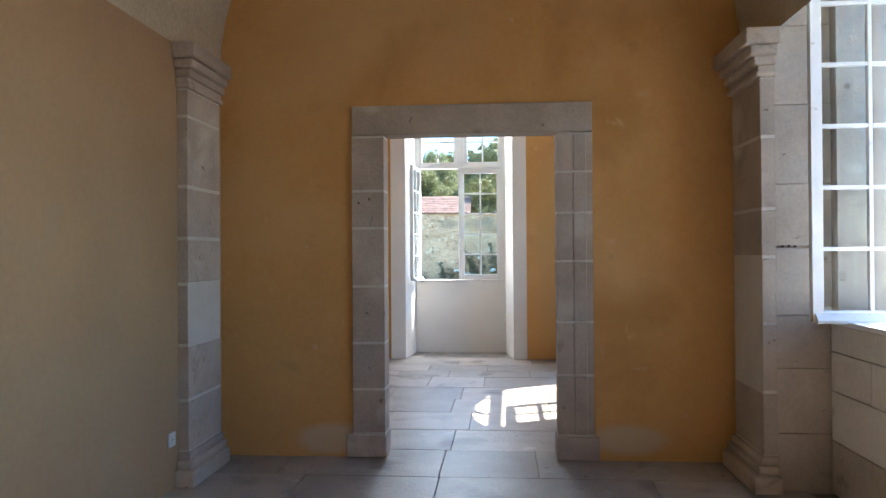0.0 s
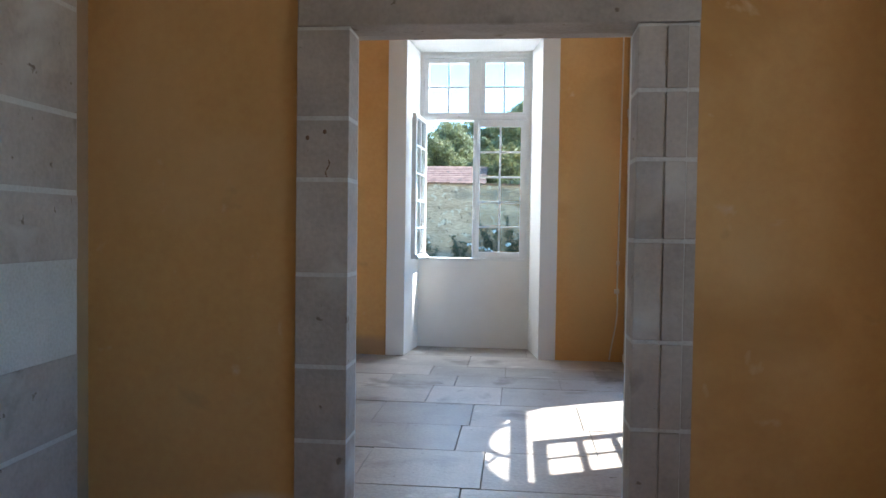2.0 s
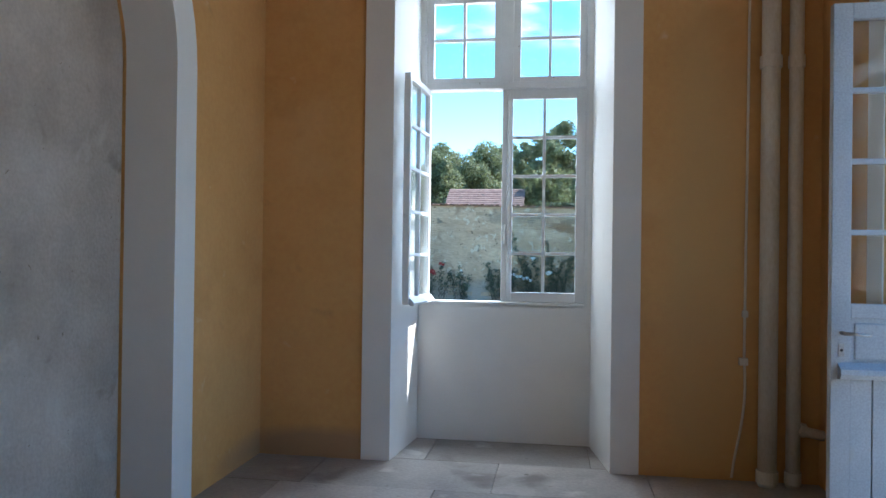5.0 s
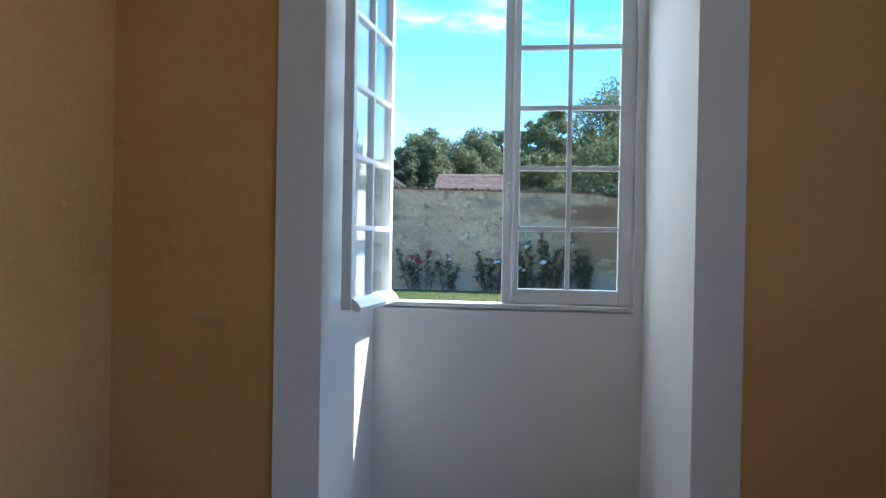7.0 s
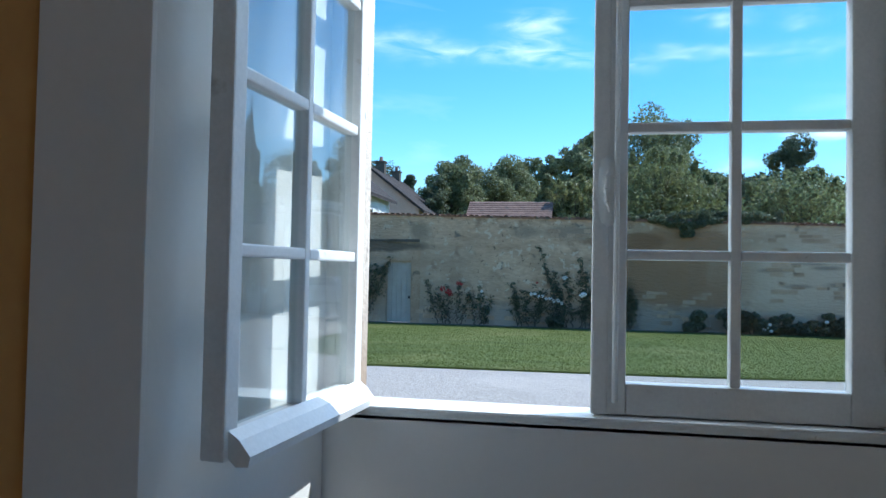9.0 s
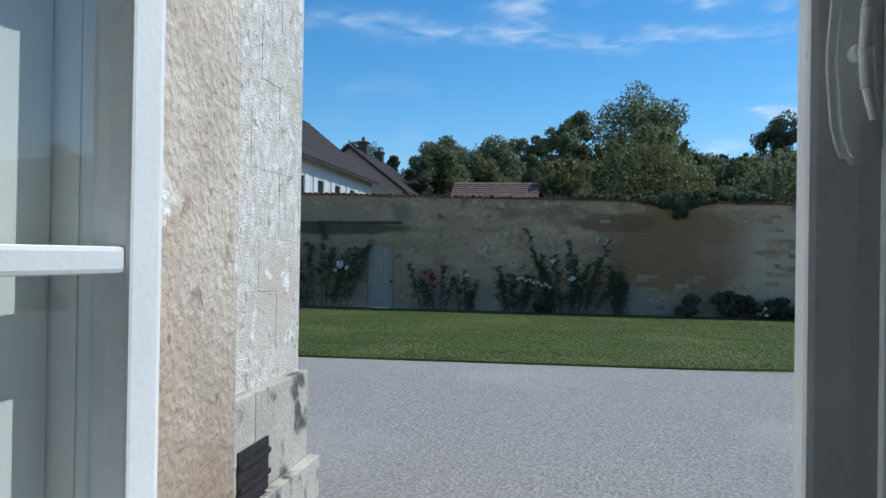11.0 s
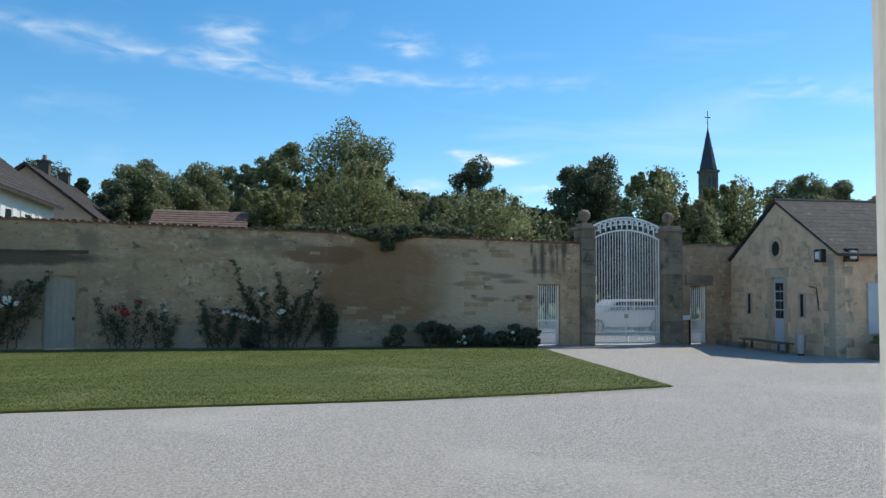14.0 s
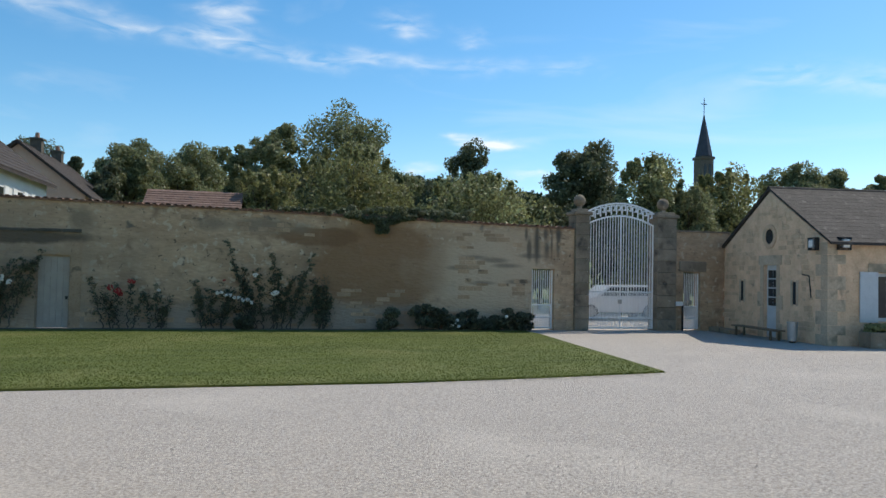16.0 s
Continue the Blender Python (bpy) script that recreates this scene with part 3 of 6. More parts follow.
# ceilings
bm = bmesh.new()
N = 28
cx, rx = (A_L + A_R) / 2, (A_R - A_L) / 2
prof = [(cx - rx * math.cos(math.pi * k / N), 2.62 + 1.66 * math.sin(math.pi * k / N)) for k in range(N + 1)]
slab_xz(bm, prof + [(A_R, 4.55), (A_L, 4.55)], -5.2, 3.78)
bmesh.ops.triangulate(bm, faces=[f for f in bm.faces if len(f.verts) > 4])
structure("ceiling_room_a", bm, VAULT, "limewashed barrel vault", "ceiling")
structure("ceiling_room_b", bx(B_L, B_R, 4.382, 8.45, 4.3, 4.45), PLASTER, "white plastered ceiling", "ceiling")
# unseen slab added above the ceilings to block sun and sky
structure("roof_slab", bx(-2.35, 3.0, -5.45, 9.46, 4.622, 4.9), ROOFB, "unseen slab over the rooms that keeps light out", "roof")

# wing of the house beside the window
WING_X, WING_Y = -2.145, 13.60
structure("wing_wall", bx(-9.0, WING_X, 9.2, WING_Y, FLOOR_OUT, 8.0), RENDERW, "rough weathered lime render on a house corner", "wall")

# ---- stone dressings ----


def block(bm_or_none, x0, x1, y0, y1, z0, z1, mat, parent, name="stone_block", bevel=0.004):
    return part(name, bx(x0, x1, y0, y1, z0 + 0.008, z1 - 0.008, bevel), mat, parent)


surround = thing("door_surround", (0.31, 3.78, 0), "pale limestone door surround with chipped blocks", "door frame")
zl = [0.165, 0.46, 0.77, 1.15, 1.54, 1.79, 2.155]
zr = [0.165, 0.56, 0.91, 1.31, 1.63, 1.90, 2.155]
ox = 0.31
part("mortar_core", bx(-0.483 - ox, -0.266 - ox, -0.0228, 0.148, 0.1, 2.16), MORTAR, surround, "pale lime mortar joint")
part("mortar_core", bx(0.883 - ox, 1.117 - ox, -0.0128, 0.148, 0.1, 2.16), MORTAR, surround, "pale lime mortar joint")
for a, b in zip(zl, zl[1:]):
    block(None, -0.484 - ox, -0.265 - ox, -0.024, 0.15, a, b, STONE, surround)
for a, b in zip(zr, zr[1:]):
    block(None, 0.882 - ox, 0.989 - ox, -0.018, 0.15, a, b, STONE, surround)
    block(None, 0.992 - ox, 1.072 - ox, -0.026, 0.15, a, b, STONE, surround)
    block(None, 1.076 - ox, 1.118 - ox, -0.014, 0.15, a, b, STONE, surround)
block(None, -0.525 - ox, -0.255 - ox, -0.045, 0.15, 0, 0.165, STONE, surround, "plinth_block", 0.01)
block(None, 0.872 - ox, 1.15 - ox, -0.045, 0.15, 0, 0.165, STONE, surround, "plinth_block", 0.01)
block(None, -0.484 - ox, 1.118 - ox, -0.024, 0.15, 2.155, 2.37, STONE, surround, "lintel", 0.008)
# rusty marks on the stone, modelled as thin raised shapes
for x, z in ((-0.437, 1.71), (-0.365, 1.735)):
    bm = bmesh.new()
    bmesh.ops.create_icosphere(bm, subdivisions=2, radius=0.011, matrix=Matrix.Translation((x - ox, -0.022, z)) @ Matrix.Diagonal((1, 0.3, 1.2, 1)))
    part("iron_stain", bm, BOXM, surround, "rusty brown pin mark")
# the curl is a rust stain too, built from short rods
bm = bmesh.new()
curl = [(-0.352 + 0.008 * math.sin(q * 0.62), 1.625 - 0.0075 * q) for q in range(11)]
for k, ((xa, za), (xb, zb)) in enumerate(zip(curl, curl[1:])):
    cyl(bm, (xa - ox, -0.022, za), (xb - ox, -0.022, zb), 0.0022 + 0.0016 * (k % 3), 0.0026 + 0.0012 * (k % 2), seg=6)
part("iron_hook", bm, BOXM, surround, "curl-shaped rusty stain")

rear = thing("doorway_jamb", (0.31, 3.93, 0), "splayed limestone doorway jamb with pale joints", "door frame")
for sgn, x, sp in ((-1, -0.268, 0.102), (1, 0.885, 0.062)):
    for a, b in zip([0, 0.42, 0.78, 1.18, 1.52, 1.95], [0.42, 0.78, 1.18, 1.52, 1.95, 2.26]):
        bm = prism(bmesh.new(), [(x - ox, 0.002), (x + sgn * sp - ox, 0.40), (x + sgn * sp - ox, 0.456), (x + sgn * 0.272 - ox, 0.456), (x + sgn * 0.272 - ox, 0.002)], a + 0.003, b - 0.003)
        part("stone_block", bm, STONE, rear)
    bm = prism(bmesh.new(), [(x + sgn * 0.002 - ox, 0.004), (x + sgn * (sp + 0.002) - ox, 0.402), (x + sgn * (sp + 0.002) - ox, 0.454), (x + sgn * 0.27 - ox, 0.454), (x + sgn * 0.27 - ox, 0.004)], 0.0, 2.26)
    part("mortar_core", bm, MORTAR, rear, "pale lime mortar joint")
    x0, x1 = sorted((x + sgn * sp - ox, x + sgn * (sp - 0.0045) - ox))
    part("plaster_edge", bx(x0, x1, 0.385, 0.458, 0, 2.262), PLASTER, rear, "white plaster edge")
part("lintel", bx(-0.538 - ox, 1.158 - ox, 0.002, 0.456, 2.26, 2.438, 0.005), STONE, rear)


def pilaster(name, x_face, x_back, y0, y1, seed, jut=1.0):
    """A shallow wall pilaster of stacked blocks, with a moulded base and capital."""
    t = thing(name, ((x_face + x_back) / 2, (y0 + y1) / 2, 0), "pale limestone pilaster with moulded capital and base", "pilaster", "pilasters")
    h, d, s = abs(x_face - x_back) / 2, (y1 - y0) / 2, (1 if x_face > x_back else -1)
    rnd = random.Random(seed)
    part("mortar_core", bx(-h + 0.002, h - 0.002, -d + 0.002, d - 0.002, 0.19, 2.37), MORTAR, t, "pale lime mortar joint")
    z = 0.20
    while z < 2.36:
        z2 = min(2.36, z + rnd.uniform(0.27, 0.42))
        if 2.36 - z2 < 0.15:
            z2 = 2.36
        j = rnd.uniform(-0.003, 0.003)
        part("stone_block", bx(-h + (j if s < 0 else 0), h + (j if s > 0 else 0), -d, d, z + 0.009, z2 - 0.009, 0.005), STONE, t)
        z = z2

    def ring(nm, e, z0, z1, bev):
        e *= jut
        x0, x1 = (-h, h + e) if s > 0 else (-h - e, h)
        part(nm, bx(x0, x1, -d - e, d + min(e, 0.03), z0, z1, bev), STONE, t)
    ring("base_block", 0.05, 0, 0.10, 0.01)
    ring("base_moulding", 0.032, 0.10, 0.155, 0.02)
    ring("base_moulding", 0.015, 0.155, 0.20, 0.012)
    ring("astragal", 0.020, 2.36, 2.39, 0.012)
    ring("capital_neck", 0.010, 2.39, 2.425, 0.006)
    ring("capital_moulding", 0.03, 2.425, 2.475, 0.018)
    ring("capital_moulding", 0.052, 2.475, 2.53, 0.02)
    ring("abacus", 0.072, 2.53, 2.62, 0.010)
    return t


pilaster("pilaster", -1.335, -1.40, 3.10, 3.60, 3)
pilaster("pilaster", 2.00, 2.08, 3.20, 3.72, 5, 1.5)
# dressed blocks of the window embrasure and its breast
emb = thing("embrasure_facing", (2.235, 3.235, 0), "dressed limestone facing of the window embrasure", "stonework")
zz = [0, 0.33, 0.70, 1.0, 1.39, 1.75, 2.2, 2.65, 3.3]
for a, b in zip(zz, zz[1:]):
    part("stone_block", bx(-0.155, 0.152, -0.028, -0.004, a + 0.003, b - 0.003, 0.005), STONE, emb)
for k, xx in enumerate((-0.12, -0.085, -0.05, 0.03)):
    part("iron_pin", cyl(bmesh.new(), (xx, -0.04, 1.392 + 0.004 * (k % 2)), (xx, -0.026, 1.392), 0.007, seg=8), DARKIRON, emb, "rusty iron pin")
# brighter limestone: window light on the breast, put into the colour
LIT_STONE = material("lit_dressed_limestone", ((0.62, 0.585, 0.545), (0.76, 0.73, 0.69)), 0.85, 2.4, 50, 0.3, 0.006, vary=0.06, spots=[((0.46, 0.42, 0.37), 3.0, 0.62, 0.1)])
brs = thing("breast_facing", (2.385, 2.40, 0), "limestone breast below the window, upper courses coloured as lit", "stonework")
zz = [0, 0.30, 0.58, 0.80, 0.955]
for k, (a, b) in enumerate(zip(zz, zz[1:])):
    ys = [-0.78, -0.25 + 0.2 * (k % 2), 0.33 - 0.15 * (k % 2), 0.79]
    for c, d in zip(ys, ys[1:]):
        # only the lowest course keeps the unlit stone colour
        part("stone_block", bx(-0.016, 0.006, c + 0.003, d - 0.003, a + 0.003, b - 0.003, 0.005), STONE if k == 0 else LIT_STONE, brs)

# ---- windows and glazed doors ----


def casement(name, w, h, stile, rows, cols, label, mat=WHITE, drip=True, rail=None, group="", category="window"):
    """A glazed leaf: hinge on local x = 0, foot at z = 0, outer side towards local +y."""
    t = thing(name, (0, 0, 0), label, category, group)
    th, rail = 0.021, rail or stile
    mun = 0.022
    for x0, x1 in ((0, stile), (w - stile, w)):
        part("stile", bx(x0, x1, -th, th, 0, h, 0.004), mat, t)
    for z0, z1 in ((0, rail), (h - stile, h)):
        part("rail", bx(stile, w - stile, -th, th, z0, z1, 0.004), mat, t)
    gw, gh = w - 2 * stile, h - stile - rail
    for k in range(1, cols):
        x = stile + gw * k / cols
        part("muntin", bx(x - mun / 2, x + mun / 2, -th * 0.8, th * 0.8, rail, h - stile, 0.004), mat, t)
    for k in range(1, rows):
        z = rail + gh * k / rows
        for c in range(cols):
            x0, x1 = stile + gw * c / cols + (mun / 2 if c else 0), stile + gw * (c + 1) / cols - (mun / 2 if c < cols - 1 else 0)
            part("muntin", bx(x0, x1, -th * 0.8, th * 0.8, z - mun / 2, z + mun / 2, 0.004), mat, t)
    for c in range(cols):
        for r in range(rows):
            p = part("pane", bx(stile + gw * c / cols + 0.004, stile + gw * (c + 1) / cols - 0.004, -0.002, 0.002, rail + gh * r / rows + 0.004, rail + gh * (r + 1) / rows - 0.004), GLASS, t)
            p.visible_shadow = False
    if drip:
        bm = bmesh.new()
        pts = [(0, 0.005), (0.014, -0.008), (0.036, -0.006), (0.039, 0.010), (0.02, 0.034), (0.0, 0.048)]
        yz_slab(bm, [(th + y, z) for y, z in pts], 0.012, w - 0.012)
        part("drip_rail", bm, mat, t, "rounded weather bar")
    return t


def hang(ob, x, y, z, turn):
    ob.matrix_world = pose(x, y, z, 0, 0, turn)
    return ob


# fixed frame of the courtyard window
win = thing("window_1", (-0.07, 9.12, 0.972), "grey-white painted window frame with a glazed transom", "window")
win["kind"] = "structure"
fx0, fx1, fz1 = -0.615, 0.615, 2.305
for x0, x1 in ((fx0, fx0 + 0.035), (fx1 - 0.04, fx1)):
    part("window_frame", bx(x0, x1, -0.05, 0.05, 0, fz1, 0.004), WHITE, win)
part("window_frame", bx(fx0 + 0.035, fx1 - 0.04, -0.05, 0.05, fz1 - 0.04, fz1, 0.004), WHITE, win)
part("window_sill", bx(fx0 + 0.035, fx1 - 0.04, -0.052, 0.07, 0, 0.035, 0.006), WHITE, win, "painted wooden sill")
part("transom_bar", bx(fx0 + 0.035, fx1 - 0.04, -0.055, 0.055, 1.575, 1.625, 0.008), WHITE, win)
part("mullion", bx(-0.035, 0.055, -0.045, 0.045, 1.625, fz1 - 0.04, 0.006), WHITE, win)
for x0, x1 in ((fx0 + 0.035, -0.035), (0.055, fx1 - 0.04)):
    s, z0, z1 = 0.05, 1.625, fz1 - 0.04
    part("transom_sash", bx(x0, x0 + s, -0.02, 0.02, z0, z1, 0.003), WHITE, win)
    part("transom_sash", bx(x1 - s, x1, -0.02, 0.02, z0, z1, 0.003), WHITE, win)
    part("transom_sash", bx(x0 + s, x1 - s, -0.02, 0.02, z0, z0 + 0.04, 0.003), WHITE, win)
    part("transom_sash", bx(x0 + s, x1 - s, -0.02, 0.02, z1 - s, z1, 0.003), WHITE, win)
    xm, zm = (x0 + x1) / 2, (z0 + z1) / 2
    part("muntin", bx(xm - 0.011, xm + 0.011, -0.016, 0.016, z0 + 0.04, z1 - s, 0.003), WHITE, win)
    for a, b in ((x0 + s, xm - 0.011), (xm + 0.011, x1 - s)):
        part("muntin", bx(a, b, -0.016, 0.016, zm - 0.011, zm + 0.011, 0.003), WHITE, win)
        for c, d in ((z0 + 0.04, zm), (zm, z1 - s)):
            part("pane", bx(a, b, -0.002, 0.002, c, d), GLASS, win).visible_shadow = False
LEAF_H = 1.535
left_leaf = casement("window_casement", 0.60, LEAF_H, 0.042, 5, 2, "white painted casement standing open into the room", group="casements of the window")
hang(left_leaf, -0.636, 9.112, 1.01, -93.7)
right_leaf = casement("window_casement", 0.589, LEAF_H, 0.068, 5, 2, "closed white painted casement with an iron espagnolette handle", drip=False, group="casements of the window")
hang(right_leaf, 0.505, 9.12, 1.01, 180)
part("drip_rail", yz_slab(bmesh.new(), [(-0.021 - y, z) for y, z in ((0, 0.005), (0.018, -0.005), (0.05, -0.004), (0.05, 0.012), (0.03, 0.045), (0, 0.06))], 0.012, 0.57), WHITE, right_leaf)
part("meeting_bead", bx(0.560, 0.596, 0.018, 0.034, 0.0, LEAF_H, 0.006), WHITE, right_leaf)
bm = bmesh.new()
cyl(bm, (0.545, 0.045, 0.03), (0.545, 0.045, LEAF_H - 0.03), 0.006, seg=8)
part("espagnolette_rod", bm, WHITE, right_leaf, "white painted bolt rod")
plate = [(-0.012, -0.075), (0.012, -0.075), (0.020, -0.055), (0.024, 0.0), (0.020, 0.055), (0.012, 0.075), (-0.012, 0.075), (-0.020, 0.055), (-0.024, 0.0), (-0.020, -0.055)]
bm = slab_xz(bmesh.new(), [(0.562 + a, 0.485 + b) for a, b in plate], 0.030, 0.046)
bmesh.ops.bevel(bm, geom=list(bm.edges), offset=0.005, segments=2, affect="EDGES")
part("lock_case", bm, WHITE, right_leaf, "painted raised lock case", smooth=True)
bm = bmesh.new()
cyl(bm, (0.568, 0.038, 0.487), (0.568, 0.058, 0.487), 0.008, 0.006, seg=10)
lever = [(0.561, 0.054, 0.532), (0.566, 0.060, 0.515), (0.568, 0.062, 0.487), (0.566, 0.061, 0.460), (0.559, 0.056, 0.440)]
for k, (a, b) in enumerate(zip(lever, lever[1:])):
    cyl(bm, a, b, 0.005 if k in (1, 2) else 0.0042, 0.0042 if k == 3 else 0.005, seg=8)
part("handle", bm, WHITE, right_leaf, "slim curved handle painted white", smooth=True)
for z in (0.15, 0.78, 1.4):
    bm = cyl(bmesh.new(), (-0.004, 0.026, z - 0.04), (-0.004, 0.026, z + 0.04), 0.009, seg=8)
    part("hinge", bm, WHITE, right_leaf)
    bm = cyl(bmesh.new(), (0.0, -0.026, z - 0.04), (0.0, -0.026, z + 0.04), 0.009, seg=8)
    part("hinge", bm, WHITE, left_leaf)
bm = cyl(bmesh.new(), (0.556, -0.03, 0.05), (0.556, -0.03, LEAF_H - 0.05), 0.005, seg=8)
part("bolt_rod", bm, WHITE, left_leaf)

# window of the first room: one leaf stands open
a_leaf = casement("window_casement", 0.62, 2.1, 0.06, 6, 2, "white painted casement standing open in the embrasure", group="casements of the first room")
hang(a_leaf, 2.80, 2.98, 0.985, 180)
for y0, y1 in A_WIN:
    fr = thing("window_frame", (2.83, (y0 + y1) / 2, 0.97), "white painted wooden window frame", "window frame")
    hw = (y1 - y0) / 2 - 0.08
    for a, b in ((-hw, -hw + 0.06), (hw - 0.06, hw)):
        part("jamb", bx(-0.04, 0.04, a, b, 0, 2.25, 0.004), WHITE, fr)
    part("head", bx(-0.04, 0.04, -hw + 0.06, hw - 0.06, 2.19, 2.25, 0.004), WHITE, fr)
    part("foot", bx(-0.04, 0.05, -hw + 0.06, hw - 0.06, 0, 0.05, 0.004), WHITE, fr)
c2 = casement("window_casement", 0.62, 2.1, 0.06, 6, 2, "white painted closed casement", group="casements of the first room", drip=False)
hang(c2, 2.83, 1.76, 1.02, 90)
structure("window_ledge", bx(2.345, 2.78, 1.61, 3.205, 0.957, 0.985, 0.006), WHITE, "painted window board on the breast", "sill")

# glazed double door of the second room


def glazed_door(name, label):
    """Hinge on local x = 0; the room side faces local -y."""
    w, h, st, th = 0.765, 2.54, 0.085, 0.024
    t = thing(name, (0, 0, 0), label, "door", "leaves of the glazed door")
    t["kind"] = "structure"
    for x0, x1 in ((0, st), (w - st, w)):
        part("stile", bx(x0, x1, -th, th, 0.012, h, 0.004), DOORP, t)
    for z0, z1 in ((0.012, 0.16), (0.80, 0.86), (1.08, 1.145), (h - 0.075, h)):
        part("rail", bx(st, w - st, -th, th, z0, z1, 0.004), DOORP, t)
    part("lock_panel", bx(st, w - st, -0.012, 0.012, 0.86, 1.08), DOORP, t)
    part("panel_moulding", bx(st + 0.02, w - st - 0.02, -0.018, 0.018, 0.885, 1.055, 0.008), DOORP, t)
    bm = bmesh.new()
    for k in range(9):
        a = math.pi * (k + 0.5) / 9
        bmesh.ops.create_icosphere(bm, subdivisions=2, radius=1, matrix=Matrix.Translation((w / 2 + 0.062 * math.cos(a), -0.022, 0.955 + 0.042 * math.sin(a))) @ Matrix.Rotation(-a, 4, "Y") @ Matrix.Diagonal((0.04, 0.012, 0.013, 1)))
    bmesh.ops.create_icosphere(bm, subdivisions=2, radius=1, matrix=Matrix.Translation((w / 2, -0.022, 0.945)) @ Matrix.Diagonal((0.045, 0.014, 0.025, 1)))
    part("carved_shell", bm, DOORP, t, "carved shell ornament", smooth=True)
    bm = bmesh.new()
    pts = [(0, 0.795), (-0.03, 0.80), (-0.045, 0.822), (-0.04, 0.845), (-0.015, 0.862), (0, 0.872)]
    yz_slab(bm, [(-th + y, z) for y, z in pts], 0.03, w - 0.03)
    part("ledge_moulding", bm, DOORP, t)
    n = 6
    for k in range(n):
        x0 = st + (w - 2 * st) * k / n
        part("board", bx(x0 + 0.003, x0 + (w - 2 * st) / n - 0.003, -0.014, 0.014, 0.16, 0.80, 0.003), DOORP, t)
    part("kick_board", bx(0.03, w - 0.03, -th - 0.014, -th, 0.015, 0.15, 0.006), DOORP, t)
    gw, gz0, gz1 = w - 2 * st, 1.145, h - 0.075
    part("muntin", bx(w / 2 - 0.014, w / 2 + 0.014, -0.018, 0.018, gz0, gz1, 0.005), DOORP, t)
    for r in range(4):
        z = gz0 + (gz1 - gz0) * r / 4
        for x0, x1 in ((st, w / 2 - 0.014), (w / 2 + 0.014, w - st)):
            if r:
                part("muntin", bx(x0, x1, -0.018, 0.018, z - 0.013, z + 0.013, 0.005), DOORP, t)
            p = part("pane", bx(x0, x1, -0.002, 0.002, z + 0.004, z + (gz1 - gz0) / 4 - 0.004), GLASS, t)
            p.visible_shadow = False
    bm = bmesh.new()
    cyl(bm, (w - 0.045, -th, 1.01), (w - 0.045, -th - 0.05, 1.01), 0.009, seg=10)
    cyl(bm, (w - 0.045, -th - 0.05, 1.01), (w - 0.155, -th - 0.055, 1.005), 0.008, 0.006, seg=10)
    part("handle", bm, METAL, t, "lever handle", smooth=True)
    part("keyhole_plate", bx(w - 0.057, w - 0.033, -th - 0.003, -th, 0.90, 0.96, 0.001), METAL, t)
    bm = cyl(bmesh.new(), (w - 0.045, -th - 0.004, 0.93), (w - 0.045, -th - 0.001, 0.93), 0.007, seg=10)
    part("keyhole", bm, DARKIRON, t)
    for o in t.children:                     # the moulded side faces local +y
        for vx in o.data.vertices:
            vx.co.y = -vx.co.y
        o.data.flip_normals()
    return t


d1 = glazed_door("door_1", "pale blue-white glazed door leaf standing open, with boarded foot")
hang(d1, 2.335, 7.425, 0, 180)
d2 = copy_thing(d1, pose(2.33, 5.61, 0, 0, 0, 90))
d2["label"] = "pale blue-white glazed door leaf, closed"
fan = thing("fanlight", (2.33, (B_D0 + B_D1) / 2, 2.68), "white painted arched fanlight above the glazed door", "window")
hw = (B_D1 - B_D0) / 2


def arch_ring(bm, r0, r1, x0, x1, n=20):
    pts = [(hw * r1 * math.cos(math.pi * k / n), 0.72 * r1 * math.sin(math.pi * k / n)) for k in range(n + 1)]
    pts += [(hw * r0 * math.cos(math.pi * k / n), 0.72 * r0 * math.sin(math.pi * k / n)) for k in range(n, -1, -1)]
    yz_slab(bm, pts, x0, x1)
    bmesh.ops.triangulate(bm, faces=[f for f in bm.faces if len(f.verts) > 4])
    return bm


part("fan_frame", arch_ring(bmesh.new(), 0.90, 1.0, -0.03, 0.03), WHITE, fan)
part("fan_bar", arch_ring(bmesh.new(), 0.40, 0.45, -0.018, 0.018), WHITE, fan)
part("fan_bar", bx(-0.035, 0.035, -hw, hw, -0.03, 0.045, 0.004), WHITE, fan)
for k in range(1, 5):
    a = math.pi * k / 5
    bm = cyl(bmesh.new(), (0, hw * 0.44 * math.cos(a), 0.72 * 0.44 * math.sin(a)), (0, hw * 0.91 * math.cos(a), 0.72 * 0.91 * math.sin(a)), 0.014, seg=8)
    part("fan_bar", bm, WHITE, fan)
bm = yz_slab(bmesh.new(), [(hw * 0.91 * math.cos(math.pi * k / 20), 0.72 * 0.91 * math.sin(math.pi * k / 20)) for k in range(21)], -0.002, 0.002)
part("pane", bm, GLASS, fan).visible_shadow = False

# ---- pipes, cable, sockets ----


def pipe(name, x, y, r, label, mat=PIPE, z1=4.3, foot=True):
    t = thing(name, (x, y, 0), label, "pipe", "pipes in the corner")
    part("tube", cyl(bmesh.new(), (0, 0, 0), (0, 0, z1), r, seg=20), mat, t, smooth=True)
    if foot:
        for z in (0.02, 2.48):
            part("collar", cyl(bmesh.new(), (0, 0, z), (0, 0, z + 0.07), r * 1.18, seg=20), mat, t)
        for z in (0.45, 1.75, 3.2):
            part("bracket", bx(-0.012, 0.012, 0, 8.45 - y, z, z + 0.025), METAL, t)
    return t


